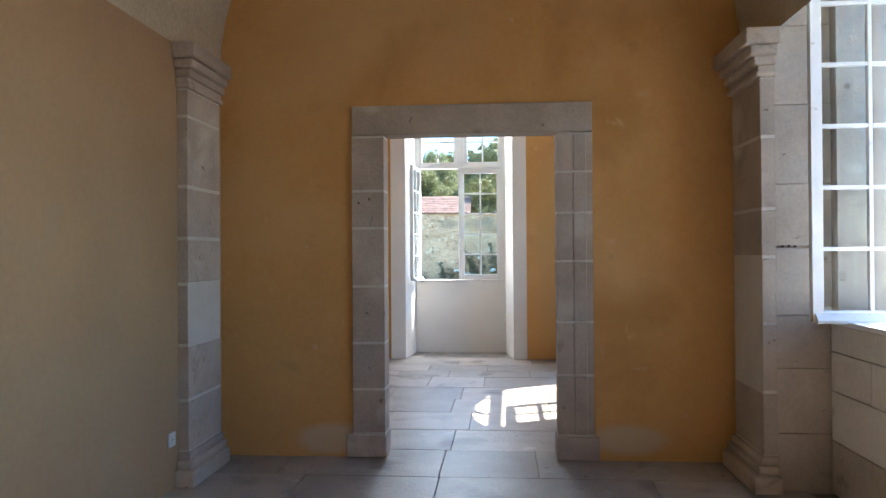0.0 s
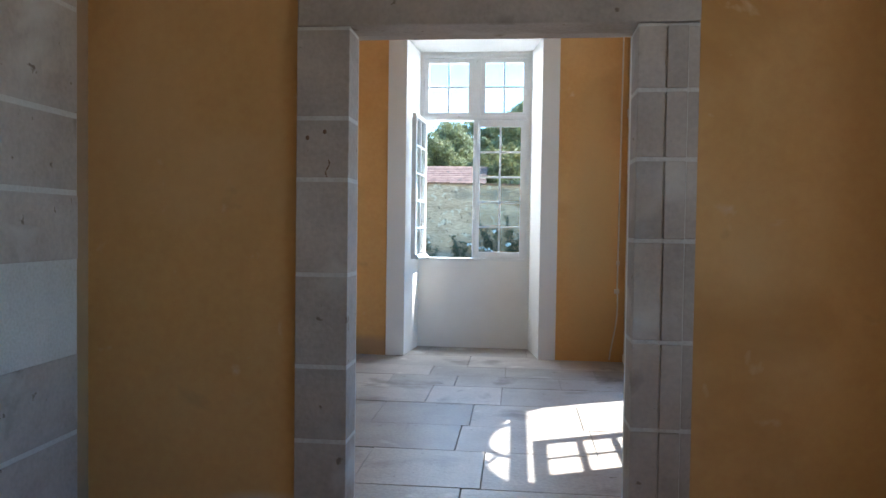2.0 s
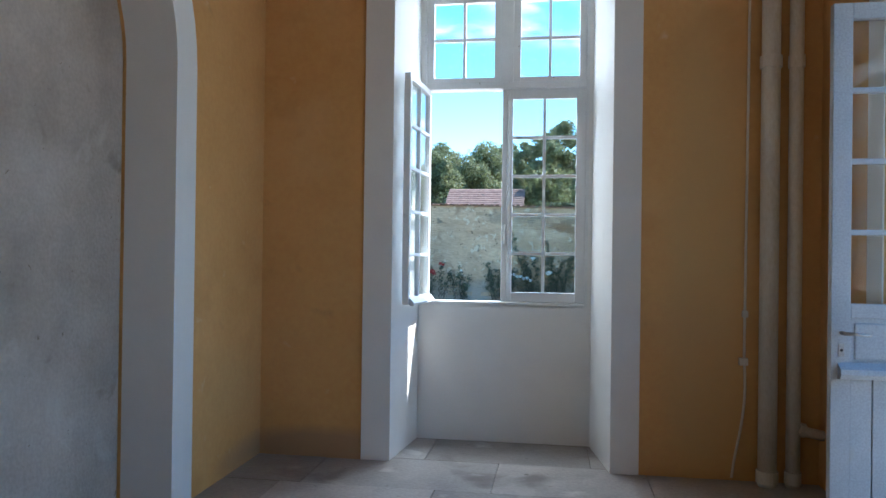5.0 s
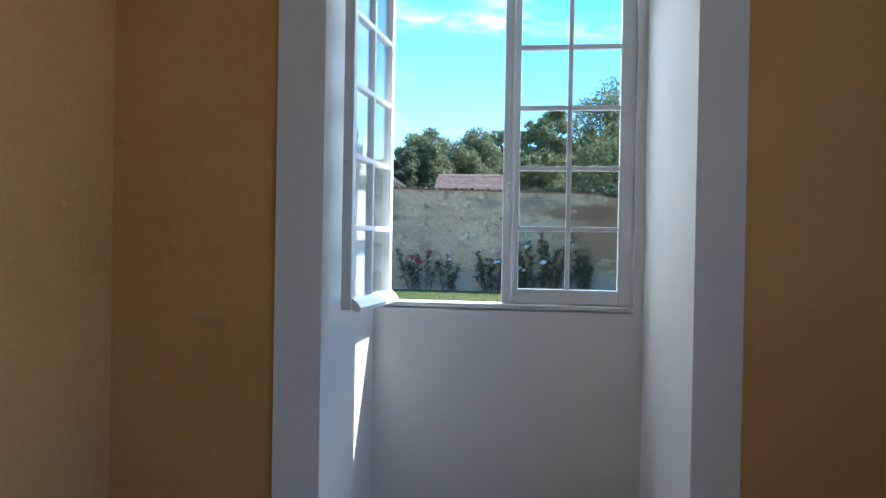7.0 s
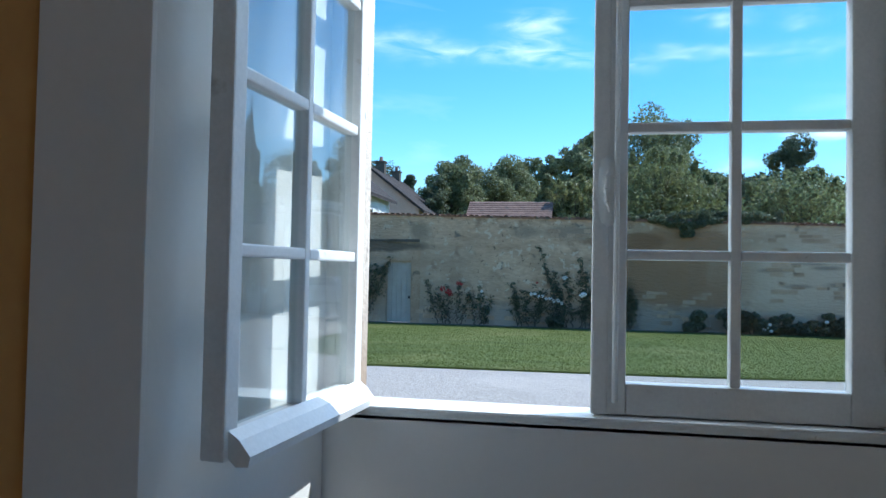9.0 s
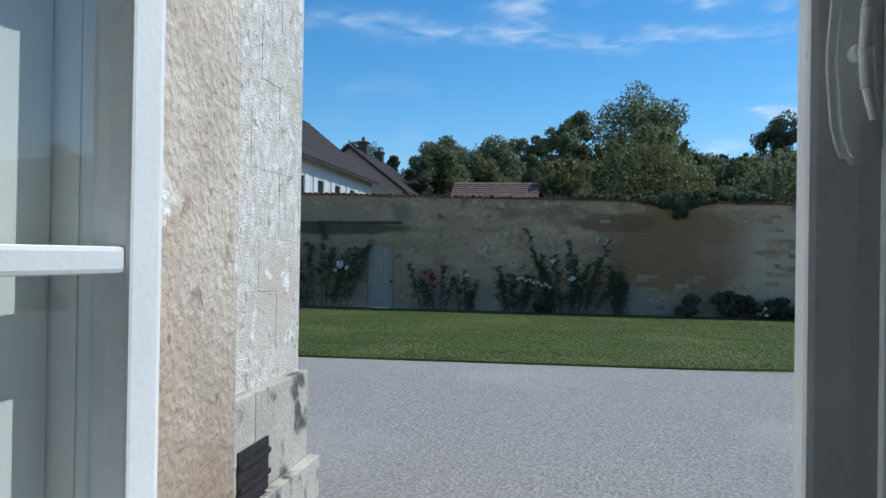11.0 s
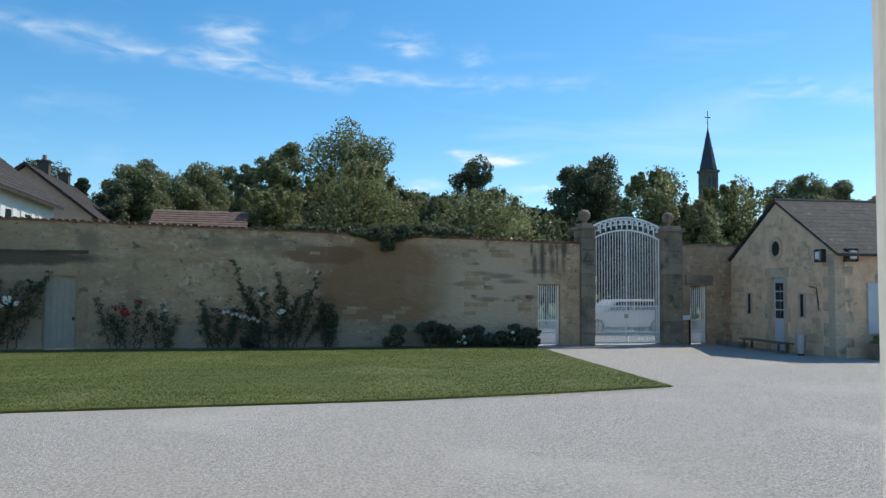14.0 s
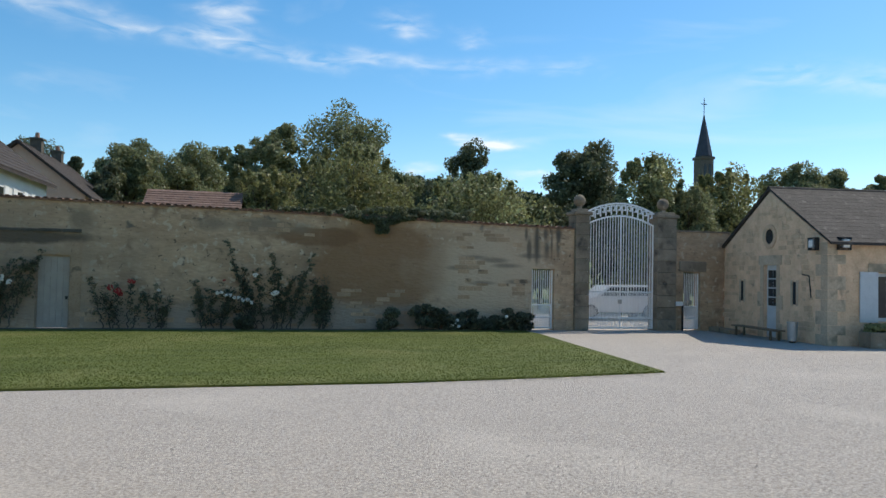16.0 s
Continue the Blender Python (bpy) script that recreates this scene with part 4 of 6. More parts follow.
pipe("drain_pipe", 1.555, 8.37, 0.053, "thick cream painted vertical drain pipe")
pipe("heating_pipe", 1.70, 8.375, 0.040, "cream painted vertical pipe with a valve")
v = thing("pipe_valve", (1.76, 8.36, 0.34), "cream painted pipe elbow and valve", "valve")
part("elbow", cyl(bmesh.new(), (-0.05, 0.01, 0), (0.11, 0.01, -0.03), 0.03, seg=12), PIPE, v, smooth=True)
part("nut", cyl(bmesh.new(), (-0.025, 0.01, 0), (0.005, 0.01, -0.005), 0.042, seg=8), PIPE, v)
cab = thing("wall_cable", (1.435, 8.436, 0), "thin cream cable clipped to the wall with a junction", "cable")
bm = bmesh.new()
cyl(bm, (0, 0, 0.74), (0.02, 0, 4.3), 0.008, seg=8)
prev = Vector((0, 0, 0.74))
for k in range(1, 9):
    cur = Vector((0.02 * math.sin(k * 0.55) - 0.006 * k, -0.004, 0.74 - 0.09 * k))
    cyl(bm, prev, cur, 0.008, seg=8)
    prev = cur
part("cord", bm, PIPE, cab)
part("junction_box", bx(-0.03, 0.02, -0.022, 0.012, 0.70, 0.745, 0.004), PIPE, cab)
part("clip", bx(-0.014, 0.02, -0.014, 0.012, 0.99, 1.03, 0.003), PIPE, cab)
so = thing("wall_socket", (-1.395, 2.99, 0.30), "white plastic wall socket", "socket")
part("plate", bx(0.0, 0.012, -0.04, 0.04, -0.04, 0.04, 0.003), PLASTIC, so)
part("face", cyl(bmesh.new(), (0.012, 0, 0), (0.016, 0, 0), 0.024, seg=16), PLASTIC, so)
bm = bmesh.new()
for y in (-0.01, 0.01):
    cyl(bm, (0.0155, y, 0), (0.0175, y, 0), 0.003, seg=8)
part("pin_holes", bm, RUBBER, so)

# ---- wing dressings by the window ----
pl = thing("wing_plinth", (WING_X, WING_Y, FLOOR_OUT), "weathered limestone plinth with black stains", "plinth")
for z0, z1, cuts, e in ((0, 0.30, (-4.15, -2.6, -1.5, -0.75, 0.14), 0.13), (0.304, 0.93, (-4.15, -3.0, -1.95, -1.18, -0.86, 0.07), 0.06)):
    for a, b in zip(cuts, cuts[1:]):
        bm = box(bmesh.new(), -0.3, e, a + 0.003, b - 0.003, z0, z1, 0.012)
        for vx in bm.verts:
            vx.co += Vector((0.008 * noise.noise(vx.co * 6), 0, 0.012 * noise.noise(vx.co * 5 + Vector((3, 1, 2)))))
        part("plinth_stone", bm, PLINTH, pl)
quo = thing("wing_quoins", (WING_X, WING_Y, 0), "pale limestone quoins on the house corner", "quoins")
z, k = 0.505, 0
while z < 5.5:
    h = (0.21, 0.38, 0.33, 0.44, 0.36)[k % 5]
    ln = (0.86, 0.42, 0.72, 0.40)[k % 4]
    part("quoin", bx(-0.3, 0.003, -ln, 0.003, z + 0.0005, z + h - 0.0005, 0.002), RENDERW, quo)
    if k == 0:
        part("quoin", bx(-0.3, 0.010, -1.18, -0.866, z + 0.003, z + h - 0.003, 0.006), RENDERW, quo)
    z, k = z + h, k + 1
# grey repair skim beside the window, with a ragged edge
pts = []
for k in range(24):
    f = k / 23
    pts.append((12.42 - 0.95 * f ** 0.5 + 0.05 * math.sin(9 * f) + 0.03 * math.sin(23 * f), 0.80 + 1.75 * f))
pts = [(11.3, 0.58), (12.38, 0.60), (12.5, 0.72)] + pts + [(11.2, 2.55)]
bm = yz_slab(bmesh.new(), pts, WING_X - 0.01, WING_X + 0.012)
bmesh.ops.triangulate(bm, faces=[f for f in bm.faces if len(f.verts) > 4])
structure("repair_skim", bm, SKIM, "smooth grey-beige repair render with a white splash", "render patch")
hb = thing("cellar_vent", (WING_X + 0.06, 12.70, 0.08), "dark iron grille of a small cellar vent", "vent")
part("opening", bx(0.0, 0.012, -0.22, 0.22, -0.30, 0.12), DARKIRON, hb)
for k in range(3):
    part("grille_bar", bx(0.012, 0.03, -0.22, 0.22, -0.24 + 0.13 * k, -0.21 + 0.13 * k), DARKIRON, hb)

# ---- courtyard: ground, lawn ----
G, GW = FLOOR_OUT, FLOOR_OUT - 0.12      # the court falls a little towards its wall


def gz(y):
    """Height of the court at y."""
    return G + (GW - G) * min(1.0, max(0.0, (y - 19.9) / 12.8)) * (1.0 if y < 34.5 else max(0.0, (40 - y) / 5.5))


bm = bmesh.new()
xs = [-3000, -400, -60, -15, 0, 15, 60, 400, 3000]
ys = [-3000, -400, -60, 0, 19.9, 32.7, 34.5, 40, 60, 400, 3000]
gv = [[bm.verts.new((x, y, gz(y))) for x in xs] for y in ys]
for j in range(len(ys) - 1):
    for i in range(len(xs) - 1):
        bm.faces.new((gv[j][i], gv[j][i + 1], gv[j + 1][i + 1], gv[j + 1][i]))
structure("ground", bm, GRAVEL, "pale gravel courtyard", "ground")
structure("meadow", bx(-300, 300, 41.5, 260, G - 0.5, G + 0.02), MEADOW, "rough meadow beyond the courtyard wall", "meadow")
LAWN = [(-40, 19.9), (-12, 20.35), (-3.9, 20.6), (1.8, 20.85), (4.5, 21.25), (7.15, 21.8), (7.45, 24.4), (7.85, 28.0), (8.25, 31.2), (8.2, 32.7), (-40, 32.7)]
bm = prism(bmesh.new(), LAWN, G - 0.02, G + 0.035)
for v in bm.verts:
    v.co.z += gz(v.co.y) - G
structure("lawn", bm, GRASS, "mown green lawn with a cut edge", "lawn")
structure("flower_bed", bx(-40, 8.2, 32.72, 33.29, GW - 0.02, GW + 0.03), SOIL, "dry soil bed at the foot of the wall", "flower bed")


def inside(x, y):
    near = 20.6 + 0.035 * (x + 3.9) + (max(0, x - 1.8) ** 2) * 0.022
    return near + 0.02 < y < 32.68 and x < 7.1 + (y - 21.8) * 0.117


r = np.random.RandomState(4)
gx_, gy_ = r.uniform(-11.5, 8.2, 210000), 20.45 + 12.2 * r.random_sample(210000) ** 1.35
near_ = 20.6 + 0.035 * (gx_ + 3.9) + np.maximum(0, gx_ - 1.8) ** 2 * 0.022
ok = (gy_ > near_ - 0.03 * r.random_sample(210000)) & (gy_ < 32.68) & (gx_ < 7.1 + (gy_ - 21.8) * 0.117)
gx_, gy_ = gx_[ok], gy_[ok]
m = len(gx_)
gz_ = G + (GW - G) * np.clip((gy_ - 19.9) / 12.8, 0, 1) + 0.03
ga_, gh_ = r.uniform(0, 6.28, m), r.uniform(0.010, 0.024, m)
dx_, dy_ = np.cos(ga_) * 0.012, np.sin(ga_) * 0.012
lx_, ly_ = r.uniform(-0.035, 0.035, m), r.uniform(-0.035, 0.035, m)
vs = np.stack([np.stack([gx_ - dx_, gy_ - dy_, gz_], 1), np.stack([gx_ + dx_, gy_ + dy_, gz_], 1), np.stack([gx_ + lx_, gy_ + ly_, gz_ + gh_], 1)], 1).reshape(-1, 3)
me = bpy.data.meshes.new("grass_blades")
me.from_pydata(vs.tolist(), [], np.arange(3 * m).reshape(-1, 3).tolist())
me.materials.append(BLADE)
tagged(new("grass_blades", me), "short green grass blades on the lawn", "grass", kind="stuff")

rnd = random.Random(8)
vs, fs = [], []
for k in range(6000):
    y = 11.0 + 6.0 * rnd.random() ** 1.6
    x = rnd.uniform(-5, 11) * (0.35 + (y - 9) / 14)
    if inside(x, y):
        continue
    r = rnd.uniform(0.006, 0.013)
    i = len(vs)
    a = rnd.uniform(0, 6.28)
    for t in range(3):
        vs.append((x + r * math.cos(a + t * 2.09), y + r * math.sin(a + t * 2.09), G - 0.002))
    vs.append((x + rnd.uniform(-0.4, 0.4) * r, y + rnd.uniform(-0.4, 0.4) * r, G + r * 0.8))
    fs += [(i, i + 1, i + 3), (i + 1, i + 2, i + 3), (i + 2, i, i + 3)]
me = bpy.data.meshes.new("loose_gravel")
me.from_pydata(vs, [], fs)
PEBBLE = material("gravel_pebble", ((0.40, 0.37, 0.34), (0.54, 0.505, 0.475)), 0.95, 20, 90, 0, vary=0.15, island=True)
me.materials.append(PEBBLE)
tagged(new("loose_gravel", me), "loose pale gravel stones", "gravel", kind="stuff")

# ---- courtyard wall, gates ----
WY = 33.3


def top(x):
    return 3.33 - 0.0187 * (x + 8)


bm = wall_cells([-40, -20, -10, -5, 0, 5, 10.3], [GW - 0.1, 3.3], [(-6.97, -6.04, -1, 1.68), (8.68, 9.51, -1, 1.58)], 0.42, lambda u, d, z: (u, WY + d, top(u) if z > 3 else z))
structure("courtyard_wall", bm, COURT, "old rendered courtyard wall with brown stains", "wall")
bm = wall_cells([14.15, 16.6], [GW - 0.1, 3.05], [(14.52, 15.22, -1, 1.58)], 0.42, lambda u, d, z: (u, WY + d, z))
structure("courtyard_wall_end", bm, COURT, "rubble stone wall beside the gate", "wall")
# bare masonry courses where the render has gone
rnd = random.Random(33)
court = bpy.data.objects["courtyard_wall"]
for x0, x1, z0, z1, keep in ((5.9, 8.5, 0.5, 2.95, 0.42), (9.6, 10.2, 0.2, 2.9, 0.6), (-3.6, 1.4, 2.45, 3.0, 0.45), (-6.0, 6.0, GW + 0.1, GW + 0.62, 0.42), (1.6, 5.8, -0.1, 0.9, 0.22)):
    z = z0
    while z < z1 - 0.1:
        h = rnd.uniform(0.10, 0.17)
        x = x0 + rnd.uniform(0, 0.2)
        while x < x1 - 0.25:
            w = rnd.uniform(0.22, 0.48)
            if rnd.random() < keep and noise.noise(Vector((x * 0.9, 0, z * 1.3))) > -0.12:
                part("wall_stone", bx(x + 0.008, x + w - 0.008, WY - rnd.uniform(0.006, 0.016), WY + 0.02, z + 0.008, z + h - 0.008, 0.01), COURT_STONE, court)
            x += w
        z += h
coping = thing("wall_coping", (0, WY + 0.21, 3.2), "row of old half-round clay coping tiles", "coping")
bm = bmesh.new()
n = 7
pr = [(0.105 * math.cos(math.pi * k / n), 0.075 * math.sin(math.pi * k / n)) for k in range(n + 1)]
pr += [(0.08 * math.cos(math.pi * k / n), 0.055 * math.sin(math.pi * k / n)) for k in range(n, -1, -1)]
slab_xz(bm, pr, -0.30, 0.30)
bmesh.ops.triangulate(bm, faces=[f for f in bm.faces if len(f.verts) > 4])
tile_mesh = mesh_of("coping_tile", bm, TILE)
rnd = random.Random(2)
x = -16.0
while x < 10.2:
    o = new("coping_tile", tile_mesh)
    o.parent = coping
    o.matrix_local = pose(x, rnd.uniform(-0.02, 0.02), top(x) - 3.2 + 0.02 + rnd.uniform(-0.008, 0.012), rnd.uniform(-2, 2), 0, rnd.uniform(-3, 3))
    x += 0.205
bm = bmesh.new()
slab_xz(bm, [(-40, top(-40)), (10.25, top(10.25)), (10.25, top(10.25) + 0.045), (-40, top(-40) + 0.045)], WY - 0.06, WY + 0.48)
structure("wall_capping", bm, TILE, "flat clay capping under the coping tiles", "capping")
structure("wall_capping_end", bx(14.2, 16.4, WY - 0.06, WY + 0.48, 3.052, 3.11), PIER, "stone capping", "capping")


PALE = material("pale_lime_render", ((0.45, 0.335, 0.23), (0.58, 0.46, 0.335)), 0.95, 1.4, 14, 0.6, 0.02, spots=[((0.28, 0.23, 0.16), 1.8, 0.58, 0.1)])
BLACKISH = material("sooty_stone", ((0.06, 0.052, 0.042), (0.14, 0.12, 0.095)), 0.95, 3, 30, 0.7, 0.02)
bm = bmesh.new()
rl = random.Random(3)
x = -11.0
while x < -6.1:
    w = rl.uniform(0.35, 0.8)
    box(bm, x, x + w - 0.01, WY - rl.uniform(0.025, 0.06), WY + 0.02, 2.36 + rl.uniform(-0.02, 0.01), 2.43 + rl.uniform(-0.01, 0.03), 0.012)
    x += w
structure("stone_ledge", bm, BLACKISH, "sooty projecting stone ledge in the wall", "ledge")

# door in the wall
wd = thing("door_2", (-6.97, WY, GW), "pale grey planked garden door, closed", "door")
wd["kind"] = "structure"
for k in range(5):
    part("plank", bx(0.03 + k * 0.175, 0.03 + (k + 1) * 0.175 - 0.006, 0.10, 0.14, 0.03, 2.17, 0.004), GREYDOOR, wd)
part("rail", bx(0.03, 0.90, 0.088, 0.10, 0.62, 0.72, 0.003), GREYDOOR, wd)
part("rail", bx(0.03, 0.90, 0.088, 0.10, 1.60, 1.70, 0.003), GREYDOOR, wd)
part("door_frame", bx(-0.0, 0.03, 0.06, 0.16, 0, 2.23), COURT, wd)
part("door_frame", bx(0.90, 0.93, 0.06, 0.16, 0, 2.23), COURT, wd)
part("door_head", bx(0.03, 0.90, 0.06, 0.16, 2.17, 2.23), COURT, wd)
part("lock", bx(0.80, 0.87, 0.07, 0.10, 0.88, 0.98, 0.004), DARKIRON, wd)
structure("stone_dressing", bx(-6.02, -5.72, WY - 0.012, WY + 0.02, GW, 2.05), COURT_STONE, "flat stone door jamb in the wall", "door frame")

# gate piers with balls


def gate_pier(x0, x1, ztop):
    t = thing("gate_pier", ((x0 + x1) / 2, WY + 0.2, GW), "weathered grey stone gate pier with a ball finial", "gate pier", "gate piers")
    h = (x1 - x0) / 2
    z, k = 0.0, 0
    while z < ztop - GW - 0.30:
        z2 = min(z + 0.42, ztop - GW - 0.28)
        part("stone_block", bx(-h, h, -0.34, 0.34, z + 0.004, z2 - 0.004, 0.012), PIER, t)
        z, k = z2, k + 1
    part("cap", bx(-h - 0.07, h + 0.07, -0.41, 0.41, z, z + 0.12, 0.03), PIER, t)
    part("cap", bx(-h + 0.04, h - 0.04, -0.28, 0.28, z + 0.12, z + 0.22, 0.02), PIER, t)
    part("neck", cyl(bmesh.new(), (0, 0, z + 0.22), (0, 0, z + 0.34), 0.10, 0.08, seg=16), PIER, t)
    bm = bmesh.new()
    bmesh.ops.create_uvsphere(bm, u_segments=20, v_segments=12, radius=0.215, matrix=Matrix.Translation((0, 0, z + 0.52)))
    part("ball", bm, PIER, t, smooth=True)


gate_pier(10.24, 10.76, 3.80)
gate_pier(13.40, 14.16, 3.80)


def bar_gate(name, x0, x1, z1, n, label, arch=0.0, panel=None, leaves=1):
    """A painted iron gate of upright bars, with rails and, under an arched head, a fretwork frieze."""
    t = thing(name, ((x0 + x1) / 2, WY + 0.12, GW), label, "gate")
    w, hgt = x1 - x0, z1 - GW

    def head(x):
        return hgt - arch * (2 * x / w) ** 2
    fr = 0.45 if arch else 0.0
    for k in range(n + 1):
        x = -w / 2 + 0.03 + (w - 0.06) * k / n
        edge = k in (0, n) or (leaves == 2 and abs(x) < w / n * 0.6)
        r = 0.030 if edge else 0.0165
        part("bar", cyl(bmesh.new(), (x, 0, 0.05), (x, 0, head(x) - fr - 0.02), r, seg=8), GATEP, t)
        if panel and not edge:
            xx = x + (w - 0.06) / n / 2
            part("short_bar", cyl(bmesh.new(), (xx, 0, 0.05), (xx, 0, panel), 0.0115, seg=8), GATEP, t)
    for z in ([0.06, 0.42, panel] if panel else [0.06, hgt * 0.45, hgt - 0.03]):
        part("rail", bx(-w / 2 + 0.02, w / 2 - 0.02, -0.02, 0.02, z, z + 0.05, 0.004), GATEP, t)
    if arch:
        for off in (0.0, fr):
            bm = bmesh.new()
            m = 20
            for k in range(m):
                a, b = -w / 2 + w * k / m, -w / 2 + w * (k + 1) / m
                za, zb = head(a) - off, head(b) - off
                slab_xz(bm, [(a, za - 0.06), (b, zb - 0.06), (b, zb), (a, za)], -0.025, 0.025)
            part("arched_rail", bm, GATEP, t)
        m = 12
        for k in range(m):
            a = -w / 2 + 0.05 + (w - 0.1) * k / m
            c = (w - 0.1) / m
            zt, zb = head(a + c / 2) - 0.08, head(a + c / 2) - fr + 0.02
            bm = bmesh.new()
            q = 0.045
            zm = zb + (zt - zb) * 0.42
            box(bm, a + 0.01, a + 0.01 + q, -0.015, 0.015, zb, zt)
            box(bm, a + 0.01 + q, a + c - 0.01, -0.015, 0.015, zt - q, zt)
            box(bm, a + c - 0.01 - q, a + c - 0.01, -0.015, 0.015, zm, zt - q)
            box(bm, a + c * 0.45, a + c - 0.01 - q, -0.015, 0.015, zm, zm + q)
            part("fret", bm, GATEP, t)
    part("lock", bx(-0.09, 0.05, -0.04, 0.04, 0.95, 1.10, 0.004), METAL, t)
    return t


bar_gate("main_gate", 10.78, 13.38, 4.03, 24, "tall white painted iron gate with arched fretwork head", arch=0.33, panel=1.35, leaves=2)
bar_gate("side_gate", 8.70, 9.49, 1.56, 9, "small white painted iron bar gate", panel=0.85)
bar_gate("side_gate", 14.53, 15.21, 1.56, 8, "small white painted iron bar gate", panel=0.85)
structure("gate_lintel", bx(14.35, 15.45, WY - 0.04, WY + 0.3, 1.60, 1.98, 0.03), PIER, "stone lintel over the side gate", "lintel")
mb = thing("letter_box", (14.28, WY - 0.10, 0.35), "small white letter box on the gate pier", "letter box")
part("box", bx(-0.14, 0.14, -0.08, 0.06, 0, 0.16, 0.01), GATEP, mb)
part("post", bx(0.14, 0.19, -0.03, 0.03, -0.90, 0.16, 0.004), DARKIRON, mb)

# a white car parked beyond the gate
car = thing("parked_car", (14.3, 38.6, G), "white estate car parked beyond the gate", "car")
prof = [(-2.15, 0.30), (-2.2, 0.55), (-2.1, 0.78), (-1.25, 0.92), (1.9, 0.98), (2.15, 0.85), (2.2, 0.45), (2.1, 0.28)]
bm = slab_xz(bmesh.new(), prof, -0.85, 0.85)
bmesh.ops.bevel(bm, geom=list(bm.edges), offset=0.05, segments=2, affect="EDGES")
part("body", bm, CARP, car)
cabp = [(-1.05, 0.93), (-0.45, 1.42), (1.5, 1.45), (1.95, 0.98)]
bm = slab_xz(bmesh.new(), cabp, -0.72, 0.72)
bmesh.ops.bevel(bm, geom=list(bm.edges), offset=0.05, segments=2, affect="EDGES")
part("cabin", bm, CARP, car)
for pts_ in ([(-0.85, 0.98), (-0.40, 1.34), (0.35, 1.36), (0.35, 0.99)], [(0.42, 0.99), (0.42, 1.36), (1.40, 1.37), (1.72, 1.02)]):
    for s in (-1, 1):
        part("side_window", slab_xz(bmesh.new(), pts_, s * 0.725 - 0.006, s * 0.725 + 0.006), DARKGLASS, car)
for x in (-1.35, 1.35):
    for s in (-1, 1):
        wh = part("wheel", cyl(bmesh.new(), (x, s * 0.62, 0.31), (x, s * 0.86, 0.31), 0.31, seg=20), RUBBER, car)
        part("rim", cyl(bmesh.new(), (x, s * 0.85, 0.31), (x, s * 0.875, 0.31), 0.20, seg=16), METAL, wh)

# ---- gatehouse ----
GHX, GHY, GHT = 15.44, 27.2, -6.8
gh = thing("gatehouse", (GHX, GHY, GW + 0.02), "small rubble stone gatehouse with a brown tiled roof", "house", turn=GHT)
GD, GL, EAVE, APEX = 6.05, 9.0, 3.02, 4.80


def gx(pts_, x0, x1):
    return yz_slab(bmesh.new(), pts_, x0, x1)


door = (2.62, 3.38, 2.38)      # y0, y1, head, in the gable
bm = gx([(0, 0), (door[0], 0), (door[0], door[2]), (door[1], door[2]), (door[1], 0), (GD, 0), (GD, EAVE), (GD / 2, APEX), (0, EAVE)], 0, 0.4)
bmesh.ops.triangulate(bm, faces=[f for f in bm.faces if len(f.verts) > 4])
part("gable_wall", bm, RUBBLE, gh)
bm = wall_cells([0.4, GL], [0, EAVE], [(1.55, 2.75, 0.75, 2.15)], 0.4, lambda u, d, z: (u, d, z))
part("side_wall", bm, RUBBLE, gh)
part("back_wall", bx(0.4, GL, GD - 0.4, GD, 0, EAVE), RUBBLE, gh)
for s, y0, y1 in ((1, -0.25, GD / 2), (-1, GD + 0.25, GD / 2)):
    sl = (APEX - EAVE) / (GD / 2)
    za, zb = EAVE - sl * 0.25 + 0.02, APEX + 0.02
    bm = gx([(y0, za + 0.05), (y1, zb + 0.05), (y1, zb + 0.12), (y0, za + 0.12)], -0.06, GL + 0.2)
    roof = part("roof", bm, ROOFB, gh)
    n = 15
    for k in range(n):
        f0, f1 = k / n, (k + 1) / n + 0.012
        bm = gx([(y0 + (y1 - y0) * f0, za + (zb - za) * f0 + 0.130), (y0 + (y1 - y0) * f1, za + (zb - za) * f1 + 0.125), (y0 + (y1 - y0) * f1, za + (zb - za) * f1 + 0.12), (y0 + (y1 - y0) * f0, za + (zb - za) * f0 + 0.12)], -0.07, GL + 0.21)
        part("tile_course", bm, ROOFB, roof)
bm = bmesh.new()
cyl(bm, (-0.07, GD / 2, APEX + 0.10), (GL, GD / 2, APEX + 0.10), 0.08, seg=10)
part("ridge", bm, ROOFB, gh)
# oculus
bm = bmesh.new()
for k in range(18):
    a, b = 2 * math.pi * k / 18 + 0.02, 2 * math.pi * (k + 1) / 18 - 0.02
    yz_slab(bm, [(3.02 + r * math.cos(q), 3.32 + r * math.sin(q)) for r, q in ((0.25, a), (0.40, a), (0.40, b), (0.25, b))], -0.035, 0.02)
part("oculus_ring", bm, RUBBLE, gh, "round stone window ring")
part("oculus_pane", cyl(bmesh.new(), (-0.006, 3.02, 3.32), (0.005, 3.02, 3.32), 0.26, seg=24), DARKGLASS, gh)
gd = part("door", bx(0.12, 0.17, door[0], door[1], 0.02, door[2], 0.004), SHUTTER, gh, "pale blue-grey half-glazed door")
for c in range(2):
    for r in range(4):
        part("pane", bx(0.105, 0.12, door[0] + 0.12 + c * 0.29, door[0] + 0.37 + c * 0.29, 1.05 + r * 0.30, 1.31 + r * 0.30), DARKGLASS, gd)
